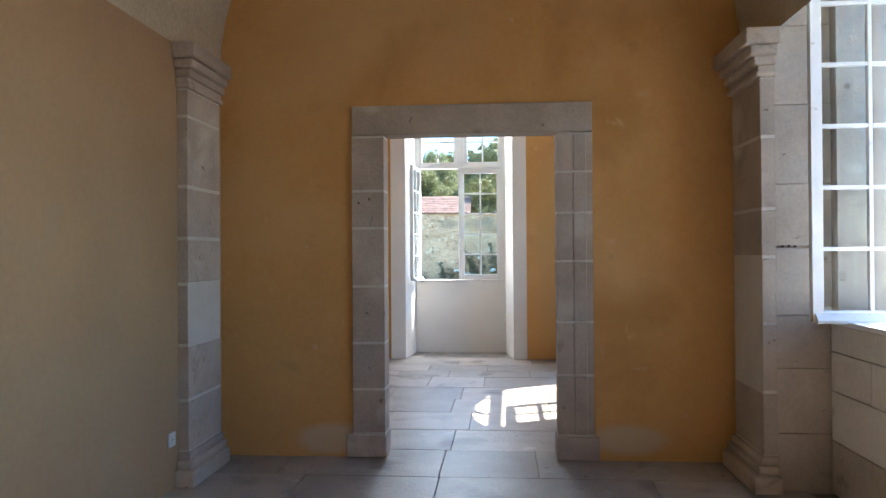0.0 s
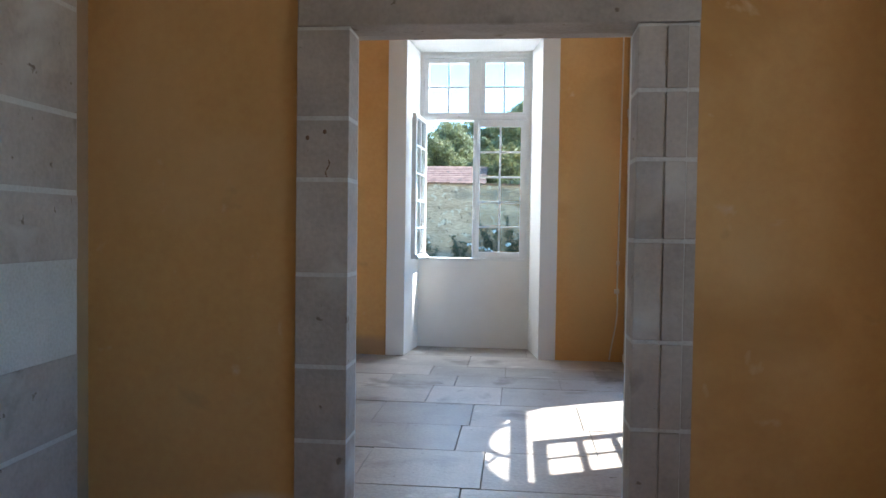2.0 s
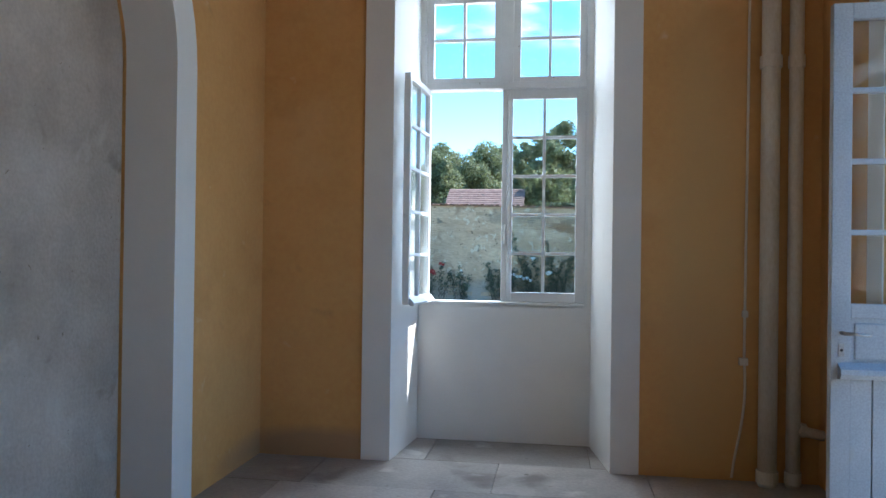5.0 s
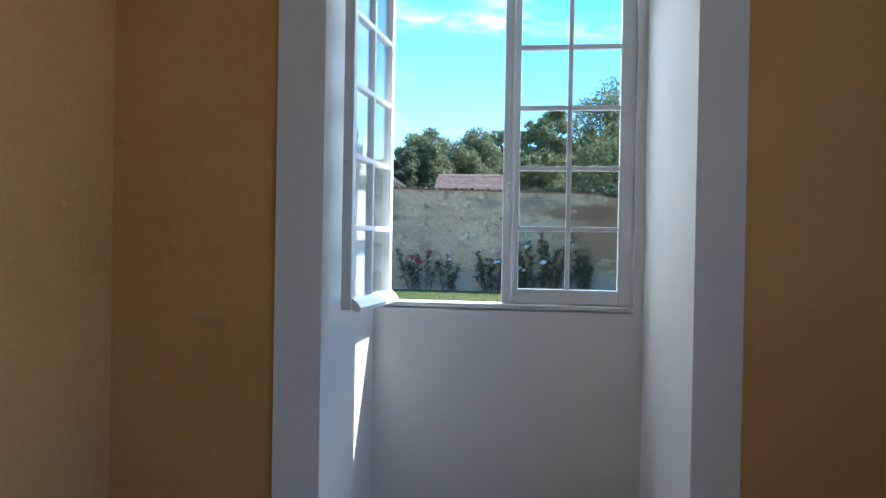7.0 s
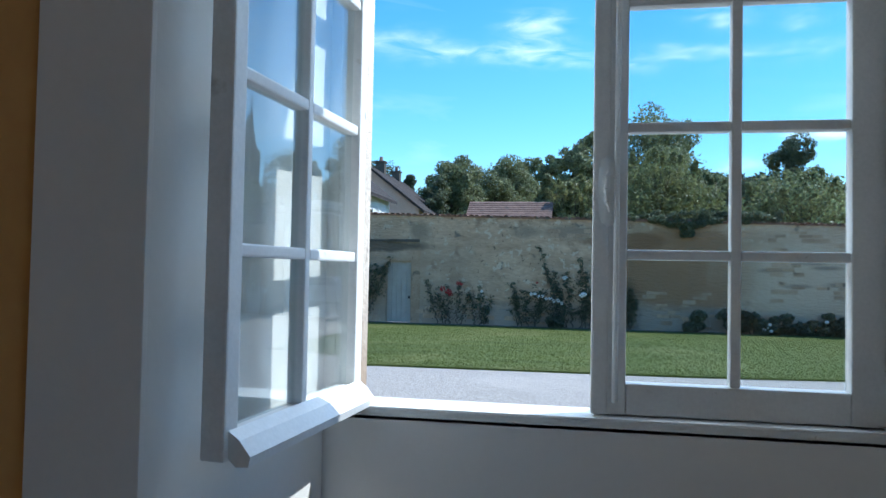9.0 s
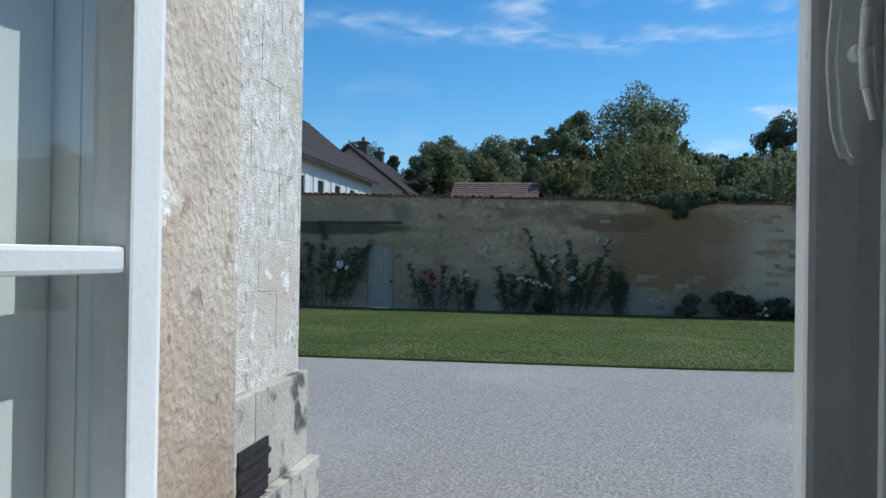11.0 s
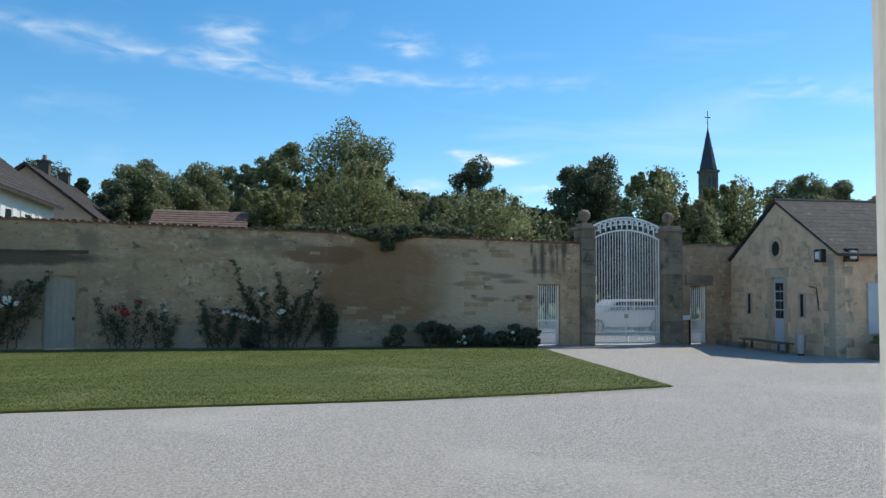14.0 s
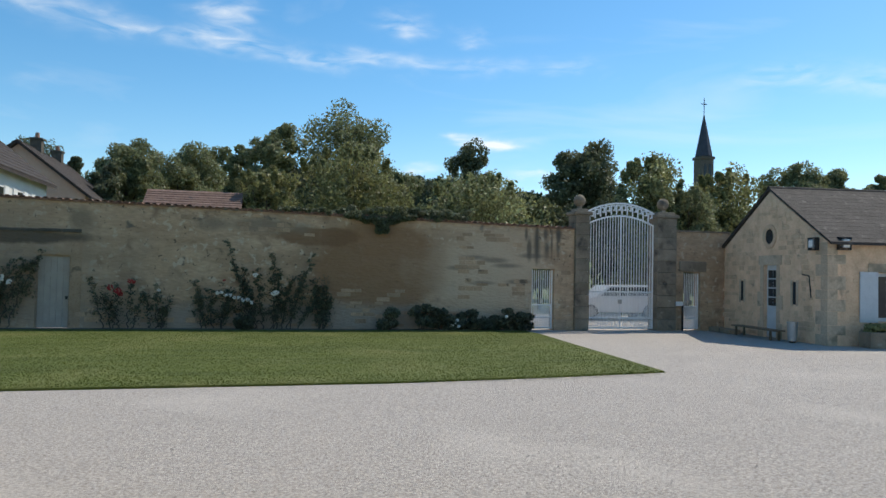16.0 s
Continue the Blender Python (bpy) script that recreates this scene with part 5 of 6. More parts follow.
for y0, y1, z0, z1 in ((door[0] - 0.32, door[0], 0, 0.5), (door[0] - 0.2, door[0], 0.5, 0.95), (door[0] - 0.36, door[0], 0.95, 1.4), (door[0] - 0.2, door[0], 1.4, door[2]), (door[1], door[1] + 0.34, 0, 0.55), (door[1], door[1] + 0.2, 0.55, 1.0), (door[1], door[1] + 0.36, 1.0, 1.5), (door[1], door[1] + 0.2, 1.5, door[2]), (door[0] - 0.3, door[1] + 0.3, door[2], door[2] + 0.32)):
    part("dressing_stone", bx(-0.02, 0.03, y0 + 0.004, y1 - 0.004, z0 + 0.004, z1 - 0.004, 0.008), PALE, gh)
for y in (1.62, 4.75):
    part("slit_window", bx(-0.006, 0.02, y - 0.09, y + 0.09, 1.15, 1.85), DARKGLASS, gh)
    for s in (-1, 1):
        part("slit_jamb", bx(-0.02, 0.02, y + s * 0.09 - (0.1 if s < 0 else 0), y + s * 0.09 + (0.1 if s > 0 else 0), 1.1, 1.9, 0.006), PALE, gh)
z, k = 0.0, 0
while z < EAVE - 0.1:
    h = (0.34, 0.28, 0.4)[k % 3]
    a, b = (0.55, 0.3) if k % 2 else (0.3, 0.55)
    part("quoin", bx(-0.016, a, -0.016, b, z + 0.004, min(z + h, EAVE) - 0.004, 0.012), PALE, gh)
    z, k = z + h, k + 1
rnd = random.Random(21)
z = 0.06
while z < 4.5:
    h = rnd.uniform(0.11, 0.20)
    y = 0.58 + rnd.uniform(0, 0.2)
    while y < GD - 0.15:
        w = rnd.uniform(0.20, 0.46)
        yc, zc = y + w / 2, z + h / 2
        y += w
        over = zc + 0.25 > EAVE + (APEX - EAVE) * (1 - (abs(yc - GD / 2) + w / 2) / (GD / 2))
        opening = door[0] - 0.5 < yc < door[1] + 0.5 and zc < 2.8 or abs(yc - 3.02) < 0.65 and abs(zc - 3.32) < 0.52 or min(abs(yc - 1.62), abs(yc - 4.75)) < 0.42 and 1.0 < zc < 2.0
        if over or opening or rnd.random() < 0.3:
            continue
        part("rubble_stone", bx(-rnd.uniform(0.006, 0.02), 0.02, yc - w / 2 + 0.01, yc + w / 2 - 0.01, z + 0.008, z + h - 0.008, 0.012), RUBBLE, gh)
    z += h
for k in range(50):
    x, z = rnd.uniform(0.7, 7), rnd.uniform(0.15, 2.9)
    if 1.0 < x < 3.4 and z > 0.6:
        continue
    w, h = rnd.uniform(0.16, 0.40), rnd.uniform(0.10, 0.2)
    part("rubble_stone", bx(x - w / 2, x + w / 2, -rnd.uniform(0.006, 0.02), 0.02, z - h / 2, z + h / 2, 0.015), RUBBLE, gh)
wn_ = part("window", bx(1.55, 2.75, 0.15, 0.19, 0.75, 2.15), SHUTTER, gh, "shuttered window")
for k in range(3):
    part("pane", bx(1.63 + k * 0.37, 1.93 + k * 0.37, 0.135, 0.15, 0.85, 2.05), DARKGLASS, wn_)
sh = part("shutter", bx(0.97, 1.53, -0.06, -0.02, 0.72, 2.18, 0.004), SHUTTER, gh, "open pale blue-grey shutter")
for z in (0.85, 2.0):
    part("shutter_bar", bx(0.99, 1.51, -0.075, -0.06, z, z + 0.08), SHUTTER, sh)
part("lintel", bx(1.25, 3.0, -0.03, 0.02, 2.17, 2.42, 0.01), PALE, gh)


def spot(x, y, turn):
    t = thing("flood_light", (x, y, 2.28), "square outdoor flood lamp in a dark bracket", "lamp", "flood lamps", turn)
    for z in (-0.02, 0.42):
        part("bracket", bx(-0.26, 0.26, -0.16, 0.0, z, z + 0.03), DARKIRON, t)
    for xx in (-0.26, 0.23):
        part("bracket", bx(xx, xx + 0.03, -0.16, 0.0, 0.01, 0.42), DARKIRON, t)
    part("lamp_body", bx(-0.15, 0.18, -0.20, 0.0, 0.06, 0.38, 0.02), ZINC, t)
    part("lens", bx(-0.11, 0.14, -0.215, -0.20, 0.10, 0.34, 0.01), GATEP, t, "pale glass front")
    t.scale = (0.72, 0.8, 0.8)


c7, s7 = math.cos(radians(GHT)), math.sin(radians(GHT))


def at_gh(x, y):
    return GHX + x * c7 - y * s7, GHY + x * s7 + y * c7


px_, py_ = at_gh(-0.02, 0.55)
spot(px_, py_, GHT - 90)
px_, py_ = at_gh(0.45, -0.02)
spot(px_, py_, GHT)
bx_, by_ = at_gh(-0.45, 1.0)
bn = thing("waste_bin", (bx_, by_, gz(by_)), "grey metal litter bin", "bin")
part("drum", cyl(bmesh.new(), (0, 0, 0.06), (0, 0, 0.60), 0.13, 0.15, seg=24), ZINC, bn, smooth=False)
part("rim", cyl(bmesh.new(), (0, 0, 0.60), (0, 0, 0.625), 0.165, seg=24), ZINC, bn)
part("foot", cyl(bmesh.new(), (0, 0, 0), (0, 0, 0.06), 0.09, seg=16), DARKIRON, bn)
bx_, by_ = at_gh(-0.5, 2.9)
be = thing("bench", (bx_, by_, gz(by_)), "low weathered wooden bench by the wall", "bench", turn=GHT)
for k in range(3):
    part("seat_plank", bx(-0.2 + k * 0.135, -0.075 + k * 0.135, -1.3, 1.3, 0.30, 0.34, 0.004), OAK, be)
for y in (-1.05, 1.05):
    for x in (-0.15, 0.13):
        part("leg", bx(x - 0.03, x + 0.03, y - 0.03, y + 0.03, 0, 0.30), OAK, be)
bx_, by_ = at_gh(-0.4, 5.4)
st = thing("stone_step", (bx_, by_, gz(by_)), "long low stone block along the wall", "step", turn=GHT)
part("slab", bx(-0.18, 0.2, -0.9, 0.9, 0, 0.16, 0.02), PIER, st)
ca = thing("wall_lead", (*at_gh(-0.02, 0.75), GW), "black cable hanging down the gatehouse wall", "cable", turn=GHT)
bm = bmesh.new()
cyl(bm, (0, 0.45, 2.1), (0, 0.1, 2.05), 0.018, seg=6)
cyl(bm, (0, 0.1, 2.05), (0, 0.0, 1.4), 0.018, seg=6)
part("cord", bm, DARKIRON, ca)
bx_, by_ = at_gh(1.35, -0.55)
tub = thing("planter", (bx_, by_, gz(by_)), "weathered stone planter with green plants", "planter", turn=GHT)
part("trough", bx(-0.6, 0.6, -0.25, 0.25, 0, 0.45, 0.02), PIER, tub)

# ---- plants ----


def leaf_cloud(centres, count, size, seed, flat=0.7):
    """Many small bent leaves round the given clumps (place, radius)."""
    r = np.random.RandomState(seed)
    idx = r.randint(0, len(centres), count)
    c = np.array([p for p, q in centres])[idx]
    q = np.array([q for p, q in centres])[idx]
    d = r.normal(size=(count, 3))
    d /= np.linalg.norm(d, axis=1)[:, None]
    p = c + d * (q * r.uniform(0.35, 1.05, count) ** 0.6)[:, None] * np.array([1, 1, flat])
    u = r.normal(size=(count, 3))
    u /= np.linalg.norm(u, axis=1)[:, None]
    w = np.cross(u, d + 0.7 * r.normal(size=(count, 3)))
    w /= np.linalg.norm(w, axis=1)[:, None] + 1e-6
    s = size * r.uniform(0.6, 1.4, count)[:, None]
    n = np.cross(u, w)
    v = np.stack([p - u * s, p + w * s * 0.55 + n * s * 0.15, p + u * s, p - w * s * 0.55 + n * s * 0.15], 1).reshape(-1, 3)
    f = np.arange(count * 4).reshape(-1, 4)
    me = bpy.data.meshes.new("crown")
    me.from_pydata(v.tolist(), [], f.tolist())
    return me


def tree(name, x, y, h, w, mat, seed, label, leaf=0.16, count=7000, crown_base=0.25, trunk=None, category="tree", shoots=0, lobes=9):
    """Trunk, limbs and a crown of leaf clumps gathered into lobes; shoots are upright twigs over the crown."""
    t = thing(name, (x, y, gz(y)), label, category)
    r = random.Random(seed)
    tr = trunk or max(0.08, h * 0.022)
    bm = bmesh.new()
    cyl(bm, (0, 0, 0), (0.02 * h, 0, h * 0.45), tr, tr * 0.65, seg=9)
    cyl(bm, (0.02 * h, 0, h * 0.45), (0, 0.02 * h, h * 0.88), tr * 0.65, tr * 0.15, seg=8)
    zc, rz, rw = h * (1 + crown_base) / 2, h * (1 - crown_base) / 2, w / 2
    cl = []
    for k in range(lobes):
        c = 0.95 - 1.8 * (k + 0.2) / lobes
        a = k * 2.4 + r.uniform(-0.5, 0.5)
        s, big = math.sqrt(max(0.0, 1 - c * c)), r.uniform(0.46, 0.66)
        lp = Vector((rw * (1 - big) * s * math.cos(a) * 1.2, rw * (1 - big) * s * math.sin(a) * 1.2, zc + (rz - rw * big * 0.8) * c))
        cyl(bm, (0, 0, max(0.1, lp.z - 0.35 * w)), lp, tr * 0.38, tr * 0.08, seg=6)
        for q in range(11):
            d = Vector((r.gauss(0, 1), r.gauss(0, 1), r.gauss(0.2, 0.9))).normalized()
            p = lp + d * rw * big * r.uniform(0.45, 0.85)
            if p.z > 0.15:
                cl.append((tuple(p), rw * r.uniform(0.17, 0.32)))
    for k in range(shoots):
        a, q = k * 2.4, r.uniform(0.1, 0.8)
        p = Vector((rw * q * math.cos(a), rw * q * math.sin(a), zc + rz * math.sqrt(1 - q * q) * 0.84))
        e = p + Vector((0.3 * math.cos(a) * q, 0.3 * math.sin(a) * q, r.uniform(0.25, 0.6)))
        cyl(bm, (0, 0, p.z * 0.55), p, 0.02, 0.014, seg=5)
        cyl(bm, p, e, 0.014, 0.005, seg=5)
        cl += [(tuple(p.lerp(e, f)), 0.17 * (1.15 - 0.6 * f)) for f in (0.1, 0.35, 0.6, 0.85)]
    part("trunk", bm, BARK, t)
    me = leaf_cloud(cl, count, leaf, seed, 0.9)
    me.materials.append(mat)
    o = new("crown", me)
    o.parent = t
    return t


TREES = [
    ("tree", -24.2, 90.3, 14.5, 6.2, LEAF_DARK),
    ("tree", -17.7, 81.7, 11.7, 1.7, LEAF_DARK),
    ("tree", -11.8, 73.8, 12.2, 4.8, LEAF_MID),
    ("tree", -8.5, 80.3, 13.1, 5.7, LEAF_MID),
    ("tree", -6.2, 84.6, 14.0, 4.7, LEAF_MID),
    ("tree", -2.8, 74.8, 12.4, 2.5, LEAF_MID),
    ("tree", 0.1, 66.8, 12.8, 3.8, LEAF_MID),
    ("tree", 5.7, 70.5, 15.5, 6.8, LEAF_MID),
    ("fruit_tree", -0.5, 47.8, 7.0, 3.2, LEAF_YELLOW),
    ("fruit_tree", 3.9, 49.6, 8.7, 5.1, LEAF_YELLOW),
    ("fruit_tree", 7.2, 53.2, 8.0, 2.7, LEAF_MID),
    ("tree", 20.0, 84.1, 15.6, 4.5, LEAF_DARK),
    ("shrub", 9.9, 44.4, 6.7, 5.0, LEAF_PALE),
    ("tree", 22.5, 60.0, 11.6, 4.8, LEAF_DARK),
    ("shrub", 18.9, 44.0, 8.0, 3.5, LEAF_PALE),
    ("tree", 24.4, 45.3, 7.8, 4.0, LEAF_YELLOW),
    ("shrub", 20.6, 43.0, 6.3, 2.6, LEAF_MID),
    ("tree", 44.5, 65.2, 12.3, 4.1, LEAF_MID),
    ("tree", 48.9, 65.5, 12.0, 3.2, LEAF_MID),
    ("tree", 51.5, 63.1, 11.2, 2.4, LEAF_MID),
    ("shrub", 13.5, 45.3, 5.5, 2.3, LEAF_MID),
    ("tree", 14.2, 77.3, 10.6, 4.8, LEAF_DARK),
    ("tree", 2.5, 66.7, 10.0, 3.5, LEAF_DARK),
    ("tree", -12.0, 67.6, 9.3, 2.5, LEAF_DARK),
]
WORDS = {"leaf_dark_green": "dark green", "leaf_mid_green": "green", "leaf_yellow_green": "yellow-green", "leaf_pale_green": "pale grey-green"}
for k, (nm, x, y, h, w, m) in enumerate(TREES):
    near = y < 56
    tree(nm, x, y, h * 1.02, w * 1.36, m, 100 + k, "leafy %s %s beyond the courtyard wall" % (WORDS[m.name], nm.replace("_", " ")), leaf=0.085 if near else 0.13, count=34000 if near else 26000, crown_base=0.06 if near else 0.12, shoots=16 if near else 0, lobes=13 if near else 10, category="shrub" if nm == "shrub" else "tree")


for k in range(8):
    tree("hedge_shrub", 14.0 + 1.6 * k, 45.0 + 1.2 * (k % 2), 5.2 + 0.5 * (k % 3), 2.9, LEAF_DARK, 300 + k, "dark green hedge shrub beyond the gate", leaf=0.09, count=7000, crown_base=0.02, trunk=0.06, category="shrub", shoots=8, lobes=7)


def stems_and_leaves(name, x, z0, tips, label, mat, seed, leaf=0.05, count=1400, flowers=(), category="climbing plant", spread=0.16, fill=None):
    """A climber against the wall: stems from one foot to the tips, leaves along them, blooms."""
    t = thing(name, (x, WY - 0.16, GW), label, category)
    r = random.Random(seed)
    cl = []
    for tx, tz in tips:
        bm = bmesh.new()
        p = Vector(((tx - x) * 0.5 + r.uniform(-0.08, 0.08), 0, 0))
        e = Vector((tx - x, r.uniform(-0.05, 0.08), tz - GW))
        n = 18
        for k in range(1, n + 1):
            f = k / n
            q = Vector((e.x * (0.5 + 0.5 * f ** 1.3), e.y * f, e.z * f)) + Vector((r.uniform(-0.06, 0.06), r.uniform(-0.03, 0.03), r.uniform(-0.03, 0.03)))
            cyl(bm, p, q, 0.018 * (1 - 0.75 * (k - 1) / n), 0.018 * (1 - 0.75 * k / n), seg=5)
            p = q
            if f > 0.14:
                cl.append((tuple(q), spread * (1.2 - 0.6 * f) * r.uniform(0.6, 1.3)))
                if f > 0.45:
                    cl.append(((q.x + r.uniform(-0.1, 0.1), q.y, q.z + r.uniform(-0.08, 0.08)), spread * 0.5 * r.uniform(0.6, 1.3)))
        part("stem", bm, BARK, t)
    if fill:
        fx0, fx1, fz0, fz1, fn = fill
        for k in range(fn):
            u = r.random()
            cl.append(((fx0 + (fx1 - fx0) * u - x, r.uniform(-0.06, 0.06), fz0 - GW + (fz1 - fz0) * r.random() ** 1.3), 0.15 * r.uniform(0.5, 1.5)))
    me = leaf_cloud(cl, int(count * 0.85), leaf * 0.8, seed)
    me.materials.append(mat)
    o = new("foliage", me)
    o.parent = t
    for fx, fz, fr, fm in flowers:
        bm = bmesh.new()
        for k in range(9):
            a = k * 2.4
            bmesh.ops.create_icosphere(bm, subdivisions=1, radius=1, matrix=Matrix.Translation((fx - x + fr * r.uniform(0.4, 0.9) * math.cos(a) * (k > 0), -0.16 + r.uniform(-0.03, 0.03), fz - GW + fr * r.uniform(0.3, 0.7) * math.sin(a) * (k > 0))) @ pose(0, 0, 0, r.uniform(0, 90), r.uniform(0, 90), 0) @ Matrix.Diagonal((fr * 0.36, fr * 0.2, fr * 0.36, 1)))
        part("bloom", bm, fm, t, "red bloom" if fm is PETAL_RED else "white bloom")
    return t


stems_and_leaves("rose_bush", -4.55, G, [(-5.5, 1.0), (-5.1, 0.7), (-4.7, 0.8), (-4.2, 0.95), (-3.9, 0.5), (-4.9, 0.3)], "thin rose bush with red blooms at the wall foot", LEAF_ROSE, 1, leaf=0.04, count=1800, fill=(-5.4, -4.0, -0.1, 0.7, 30), category="rose bush",
                 flowers=[(-4.85, 0.72, 0.11, PETAL_RED), (-4.62, 0.62, 0.12, PETAL_RED), (-4.55, 0.52, 0.09, PETAL_RED), (-4.28, 0.92, 0.09, PETAL_RED), (-4.18, 0.90, 0.07, PETAL_RED)])
stems_and_leaves("rose_bush", -3.5, G, [(-3.9, 0.6), (-3.5, 0.7), (-3.15, 0.4), (-3.3, 0.1)], "sparse green rose bush at the wall foot", LEAF_ROSE, 2, count=800, fill=(-3.9, -3.1, -0.1, 0.5, 8), category="rose bush", flowers=[(-3.45, 0.66, 0.06, PETAL_WHITE)])
stems_and_leaves("climbing_rose", -1.9, G, [(-2.45, 0.95), (-2.3, 0.5), (-1.9, 0.65), (-1.45, 0.45), (-1.3, 0.62)], "climbing rose with small white blooms", LEAF_ROSE, 3, leaf=0.04, count=2800, fill=(-2.5, -1.2, -0.1, 0.75, 40),
                 flowers=[(-1.75 + 0.13 * k, 0.60 - 0.035 * k + 0.05 * (k % 2), 0.07, PETAL_WHITE) for k in range(9)])
stems_and_leaves("climbing_rose", -0.1, G, [(-1.48, 2.25), (-1.3, 1.5), (-1.0, 1.35), (-0.6, 1.3), (-0.05, 1.85), (0.15, 1.4), (0.5, 1.0), (1.12, 1.8), (0.9, 1.3), (1.5, 0.6), (-0.9, 0.8), (0.2, 0.7)], "tall dark climbing rose against the wall", LEAF_ROSE, 4, leaf=0.036, count=12000, spread=0.13, fill=(-1.7, 1.6, -0.1, 1.2, 130),
                 flowers=[(0.0, 0.62, 0.12, PETAL_WHITE), (-0.62, 1.18, 0.09, PETAL_WHITE), (-1.55, 1.0, 0.05, PETAL_RED)])
stems_and_leaves("climbing_rose", 1.45, G, [(1.3, 0.9), (1.6, 0.8), (1.5, 0.4), (1.75, 0.5)], "dense dark green climber against the wall", LEAF_ROSE, 5, count=1800, spread=0.2)
stems_and_leaves("climbing_rose", -8.5, G, [(-8.55, 2.25), (-6.8, 1.75), (-7.2, 1.5), (-7.7, 1.3), (-9.5, 1.3), (-10.0, 1.0), (-9.8, 0.5), (-7.8, 0.8), (-9.1, 1.7), (-8.2, 1.5)], "climbing rose with white blooms beside the garden door", LEAF_ROSE, 6, leaf=0.04, count=8500, fill=(-9.8, -7.05, 0.4, 1.5, 60), spread=0.19,
                 flowers=[(-7.85, 0.95, 0.16, PETAL_WHITE), (-7.6, 0.85, 0.10, PETAL_WHITE), (-8.0, 0.75, 0.08, PETAL_WHITE)])


def bush(name, x, w, h, seed, mat=LEAF_ROSE, flowers=()):
    t = thing(name, (x, WY - 0.32, GW), "low dark green bush at the wall foot", "bush", "bushes at the wall")
    r = random.Random(seed)
    cl = [((r.uniform(-0.36, 0.36) * w, r.uniform(-0.12, 0.15), h * r.uniform(0.15, 0.8)), 0.2 * r.uniform(0.8, 1.2)) for _ in range(9)]
    bm = bmesh.new()
    for p, q in cl:
        cyl(bm, (p[0] * 0.3, 0, 0), p, 0.012, 0.006, seg=5)
    part("stem", bm, BARK, t)
    me = leaf_cloud(cl, 1500, 0.055, seed)
    me.materials.append(mat)
    o = new("foliage", me)
    o.parent = t
    for fx, fz in flowers:
        bm = bmesh.new()
        bmesh.ops.create_icosphere(bm, subdivisions=1, radius=0.07, matrix=Matrix.Translation((fx, -0.22, fz)) @ Matrix.Diagonal((1, 0.6, 0.8, 1)))
        part("bloom", bm, PETAL_WHITE, t, "white bloom")


for k, (x, w, h, fl) in enumerate(((-0.95, 0.4, 0.45, ()), (3.65, 0.6, 0.95, ()), (4.75, 0.8, 1.05, ()), (5.45, 0.7, 0.9, ()), (5.85, 0.5, 0.5, ((0, 0.28), (-0.12, 0.2), (0.1, 0.16), (0.05, 0.36))), (6.35, 0.8, 0.8, ()), (7.05, 0.7, 0.55, ()), (7.75, 0.7, 0.85, ((-0.15, 0.5),)), (8.3, 0.6, 0.75, ()))):
    bush("bush", x, w, h, 40 + k, flowers=fl)
tubp = leaf_cloud([((-0.4 + 0.2 * k, 0.0, 0.55), 0.2) for k in range(5)], 900, 0.06, 77)
tubp.materials.append(LEAF_PALE)
o = new("plants", tubp)
o.parent = tub

# ivy over the coping
iv = thing("ivy", (3.0, WY, 3.1), "dark green ivy spilling over the wall top", "ivy")
r = random.Random(6)
cl = [((-2.9 + 0.11 * k, 0.05 + r.uniform(-0.15, 0.2), 0.16 + r.uniform(-0.05, 0.10) * (1 + (k > 18))), 0.11 + 0.05 * (k > 18)) for k in range(58)]
cl += [((-0.75 + 0.09 * k, -0.08, 0.10 - 0.22 * math.sin(math.pi * k / 24) ** 2 * r.uniform(0.5, 1.2)), 0.17) for k in range(25)]
cl += [((0.45 + r.uniform(-0.22, 0.22), -0.12, -0.12 - 0.03 * k), 0.13) for k in range(11)]
me = leaf_cloud(cl, 13000, 0.048, 61)
me.materials.append(LEAF_DARK)
o = new("foliage", me)
o.parent = iv
bm = bmesh.new()
for k in range(8):
    cyl(bm, (-2.6 + 0.7 * k, 0.2, 0.12), (-2.1 + 0.7 * k, 0.05, 0.16), 0.02, 0.012, seg=5)
part("stem", bm, BARK, iv)

# ---- village beyond the wall ----


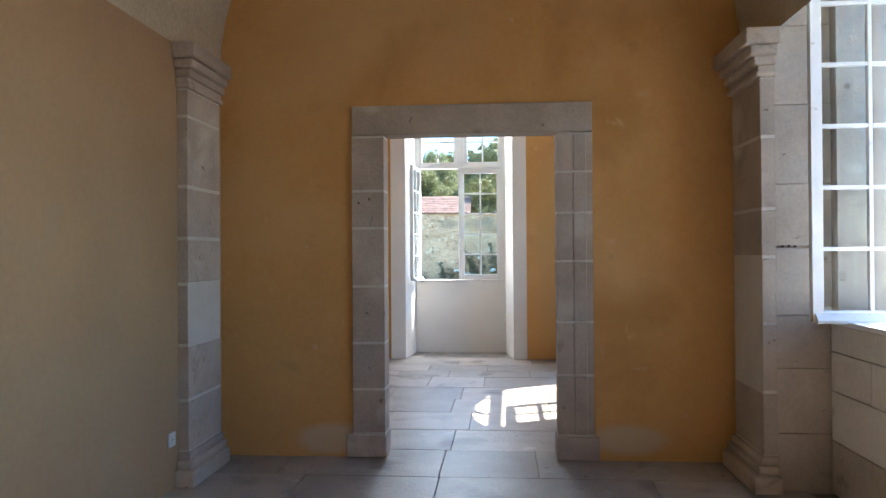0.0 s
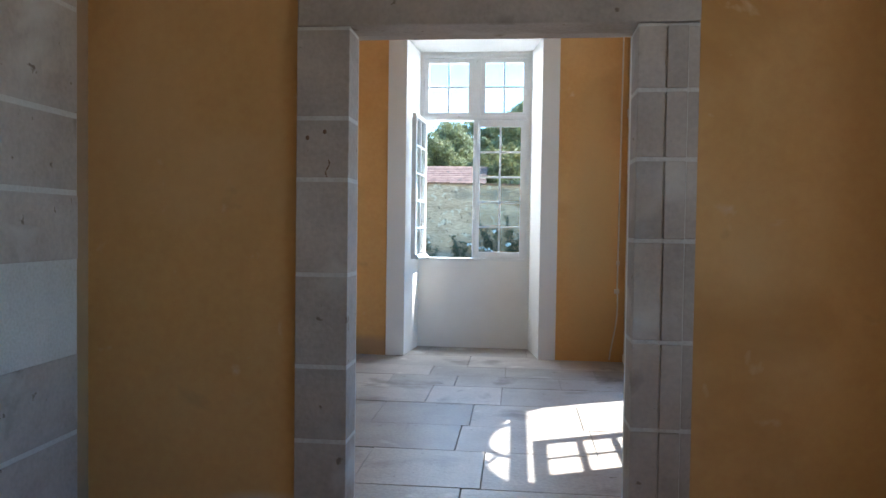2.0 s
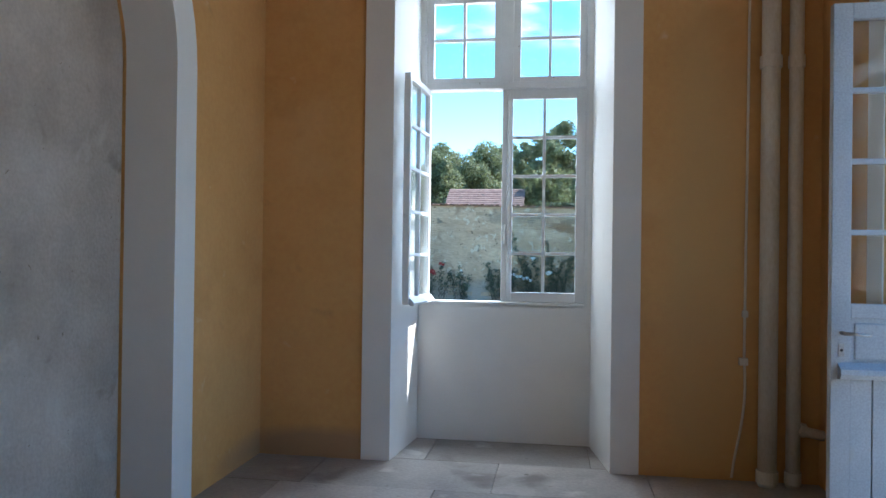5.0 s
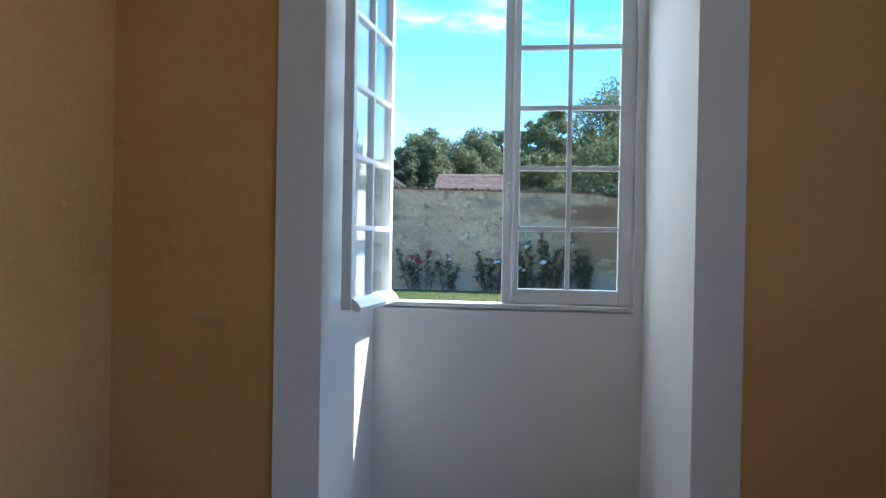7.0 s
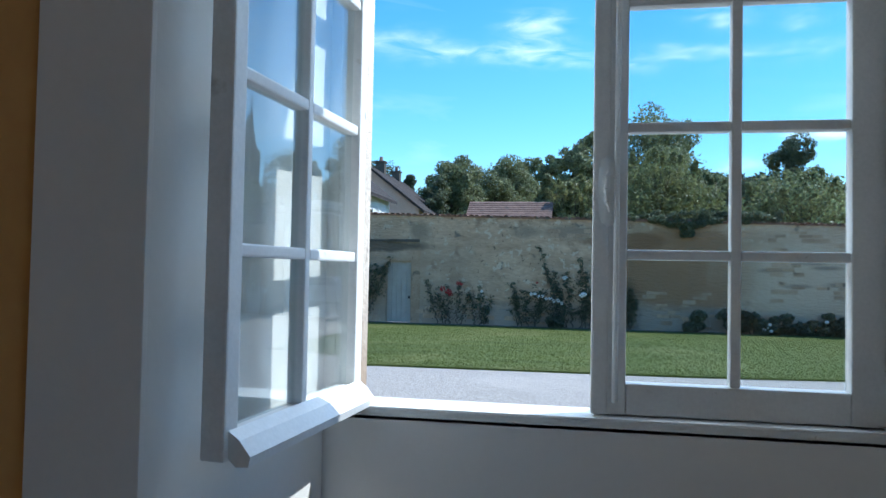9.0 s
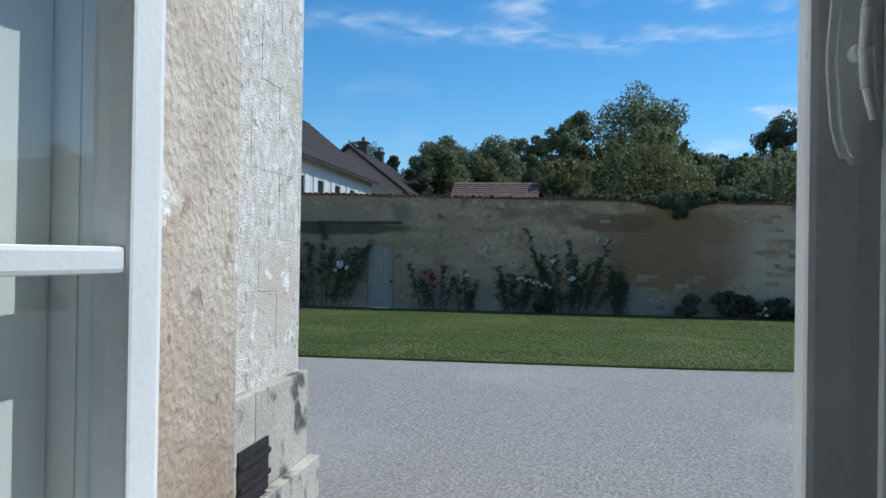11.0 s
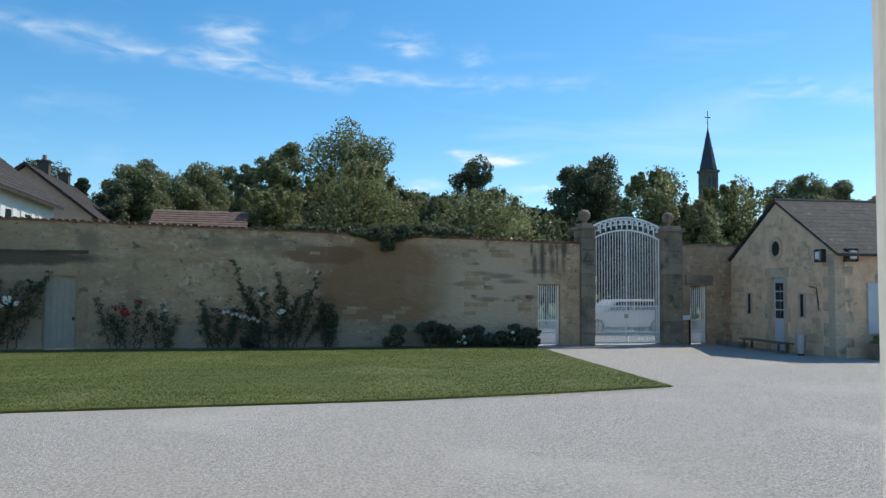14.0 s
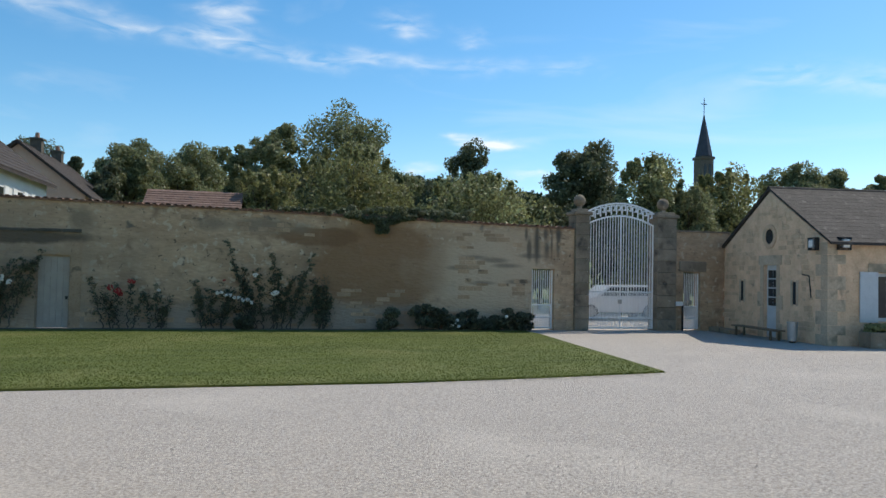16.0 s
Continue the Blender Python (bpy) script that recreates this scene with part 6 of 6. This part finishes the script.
def house(name, x, y, w, l, eave, ridge, wallm, roofm, label, wins=(), chims=()):
    """Ridge along y; the eaves wall that shows faces +x at local x = 0."""
    t = thing(name, (x, y, G), label, "house")
    part("wall", bx(-w, 0, 0, l, 0, eave), wallm, t)
    for yy in (0.0, l - 0.3):
        bm = slab_xz(bmesh.new(), [(-w, eave), (0, eave), (-w / 2, ridge)], yy, yy + 0.3)
        part("gable", bm, wallm, t)
    sl = (ridge - eave) / (w / 2)
    for s in (1, -1):
        xa = 0.45 if s > 0 else -w - 0.45
        za = eave - sl * 0.45
        bm = slab_xz(bmesh.new(), [(xa, za + 0.05), (-w / 2, ridge + 0.05), (-w / 2, ridge + 0.22), (xa, za + 0.22)], -0.4, l + 0.4)
        rf = part("roof", bm, roofm, t)
        n = 14
        for k in range(n):
            f0, f1 = k / n, (k + 1) / n + 0.01
            X = lambda f: xa + (-w / 2 - xa) * f
            Z = lambda f: za + (ridge - za) * f
            part("tile_course", slab_xz(bmesh.new(), [(X(f0), Z(f0) + 0.27), (X(f1), Z(f1) + 0.23), (X(f1), Z(f1) + 0.2), (X(f0), Z(f0) + 0.2)], -0.42, l + 0.42), roofm, rf)
    for cy, ch in chims:
        c = part("chimney", bx(-w / 2 - 0.35, -w / 2 + 0.35, cy, cy + 0.6, ridge - 0.5, ridge + ch), BLACKISH, t)
        part("chimney_cap", bx(-w / 2 - 0.42, -w / 2 + 0.42, cy - 0.07, cy + 0.67, ridge + ch, ridge + ch + 0.12), BLACKISH, c)
        part("chimney_pot", cyl(bmesh.new(), (-w / 2, cy + 0.3, ridge + ch + 0.12), (-w / 2, cy + 0.3, ridge + ch + 0.5), 0.16, 0.13, seg=12), TILE, c)
    for wy, wz in wins:
        wi = part("window", bx(-0.1, 0.015, wy, wy + 1.0, wz, wz + 1.5), HOUSEW, t)
        part("pane", bx(0.016, 0.03, wy + 0.08, wy + 0.92, wz + 0.08, wz + 1.42), DARKGLASS, wi)
        for a in (wy - 0.62, wy + 1.02):
            part("shutter", bx(0.016, 0.06, a, a + 0.6, wz - 0.02, wz + 1.52), GATEP, wi, "white shutter")
    return t


house("village_house", -12.9, 40.6, 9.0, 15.5, 6.55, 10.2, HOUSEW, ROOFV, "long white house with a brown tiled roof", wins=[(1.6 + 2.9 * k, 4.1) for k in range(5)], chims=[(2.0, 1.3), (11.5, 1.2)])
house("village_house", -11.8, 60.5, 8.0, 12.0, 6.3, 9.4, PINK, ROOFV, "house with a brown tiled roof", wins=[(2.0, 4.0), (6.0, 4.0)], chims=[(3.5, 0.9), (8.5, 0.8)])
bt = thing("barn", (-5.7, 43.6, G), "low barn with a red clay tiled roof", "barn")
part("wall", bx(0, 3.9, 0.2, 6.0, 0, 3.4), HOUSEW, bt)
bm = yz_slab(bmesh.new(), [(-0.3, 3.35), (3.1, 5.35), (3.1, 5.5), (-0.3, 3.5)], -0.25, 4.15)
rf = part("roof", bm, ROOFR, bt)
part("roof", yz_slab(bmesh.new(), [(6.5, 3.35), (3.1, 5.35), (3.1, 5.5), (6.5, 3.5)], -0.25, 4.15), ROOFR, bt)
for k in range(16):
    f0, f1 = k / 16, (k + 1) / 16 + 0.01
    part("tile_course", yz_slab(bmesh.new(), [(-0.3 + 3.4 * f0, 3.55 + 2 * f0), (-0.3 + 3.4 * f1, 3.52 + 2 * f1), (-0.3 + 3.4 * f1, 3.5 + 2 * f1), (-0.3 + 3.4 * f0, 3.5 + 2 * f0)], -0.26, 4.16), ROOFR, rf)
ch = thing("church_tower", (80.5, 135.2, G), "stone church tower with a pointed slate spire", "church")
part("tower", bx(-1.3, 1.3, -1.3, 1.3, 0, 24.6), CHURCHS, ch)
part("cornice", bx(-1.5, 1.5, -1.5, 1.5, 24.6, 25.1), CHURCHS, ch)
bm = bmesh.new()
bmesh.ops.create_cone(bm, cap_ends=True, segments=8, radius1=1.65, radius2=0.06, depth=8.2, matrix=Matrix.Translation((0, 0, 29.3)))
part("spire", bm, SLATE, ch)
bm = bmesh.new()
cyl(bm, (0, 0, 33.3), (0, 0, 36.6), 0.07, seg=6)
box(bm, -0.6, 0.6, -0.06, 0.06, 35.3, 35.45)
part("cross", bm, DARKIRON, ch)
for s in (-0.5, 0.5):
    bm = slab_xz(bmesh.new(), [(s - 0.3, 20.5), (s + 0.3, 20.5), (s + 0.3, 23.2), (s, 23.8), (s - 0.3, 23.2)], -1.35, -1.2)
    part("louvre_opening", bm, DARKGLASS, ch)

# hills with woods and a field on the horizon
bm = bmesh.new()
nx, ny = 120, 26
hv = []
for j in range(ny):
    row = []
    for i in range(nx):
        x, y = -700 + 1700 * i / (nx - 1), 220 + 500 * j / (ny - 1)
        f = min(1, (y - 220) / 230)
        h = 50 * math.sin(math.pi / 2 * f) ** 1.5 * (0.8 + 0.28 * math.sin(x * 0.011 + 1.0)) + 3 * noise.noise(Vector((x * 0.02, y * 0.02, 0)))
        row.append(bm.verts.new((x, y, G - 2.5 + h)))
    hv.append(row)
for j in range(ny - 1):
    for i in range(nx - 1):
        bm.faces.new((hv[j][i], hv[j][i + 1], hv[j + 1][i + 1], hv[j + 1][i]))
structure("far_hill", bm, FIELD, "green hillside in the distance", "hill", smooth=True)
r = np.random.RandomState(9)
cl = []
for k in range(900):
    x, y = r.uniform(-250, 420), r.uniform(385, 450)
    f = min(1, (y - 220) / 230)
    h = 50 * math.sin(math.pi / 2 * f) ** 1.5 * (0.8 + 0.28 * math.sin(x * 0.011 + 1.0))
    cl.append(((x, y, G + h + r.uniform(-2, 3)), r.uniform(3, 6)))
me = leaf_cloud(cl, 36000, 1.3, 10)
me.materials.append(WOODS)
tagged(new("far_woods", me), "dark woods along the hilltop", "woods", kind="stuff")

# ---- floor slabs of both rooms ----
floor_ob = bpy.data.objects["floor"]
rnd = random.Random(11)
y = -4.6
while y < 9.06:
    d = rnd.uniform(0.40, 0.66)
    if y < 8.45 < y + d + 0.25:
        d = 9.066 - y if 9.066 - y < 0.75 else d
    d = min(d, 9.066 - y)
    x = -1.85 + rnd.uniform(-0.35, 0.1)
    while x < 2.2:
        w = rnd.uniform(0.55, 1.35)
        x0, x1 = max(x, -1.9), min(x + w, 2.25)
        if x1 - x0 > 0.12:
            g = 0.0025
            top = rnd.uniform(-0.003, 0.001)
            bm = box(bmesh.new(), x0 + g, x1 - g, y + g, y + d - g, -0.05, top, 0.003)
            for v in bm.verts:
                n = noise.noise(Vector((v.co.x * 5, v.co.y * 5, 3.1)))
                v.co.x += 0.004 * n
                v.co.y += 0.004 * noise.noise(Vector((v.co.x * 5, v.co.y * 5, 9.7)))
            part("floor_slab", bm, SLAB, floor_ob)
        x += w
    y += d
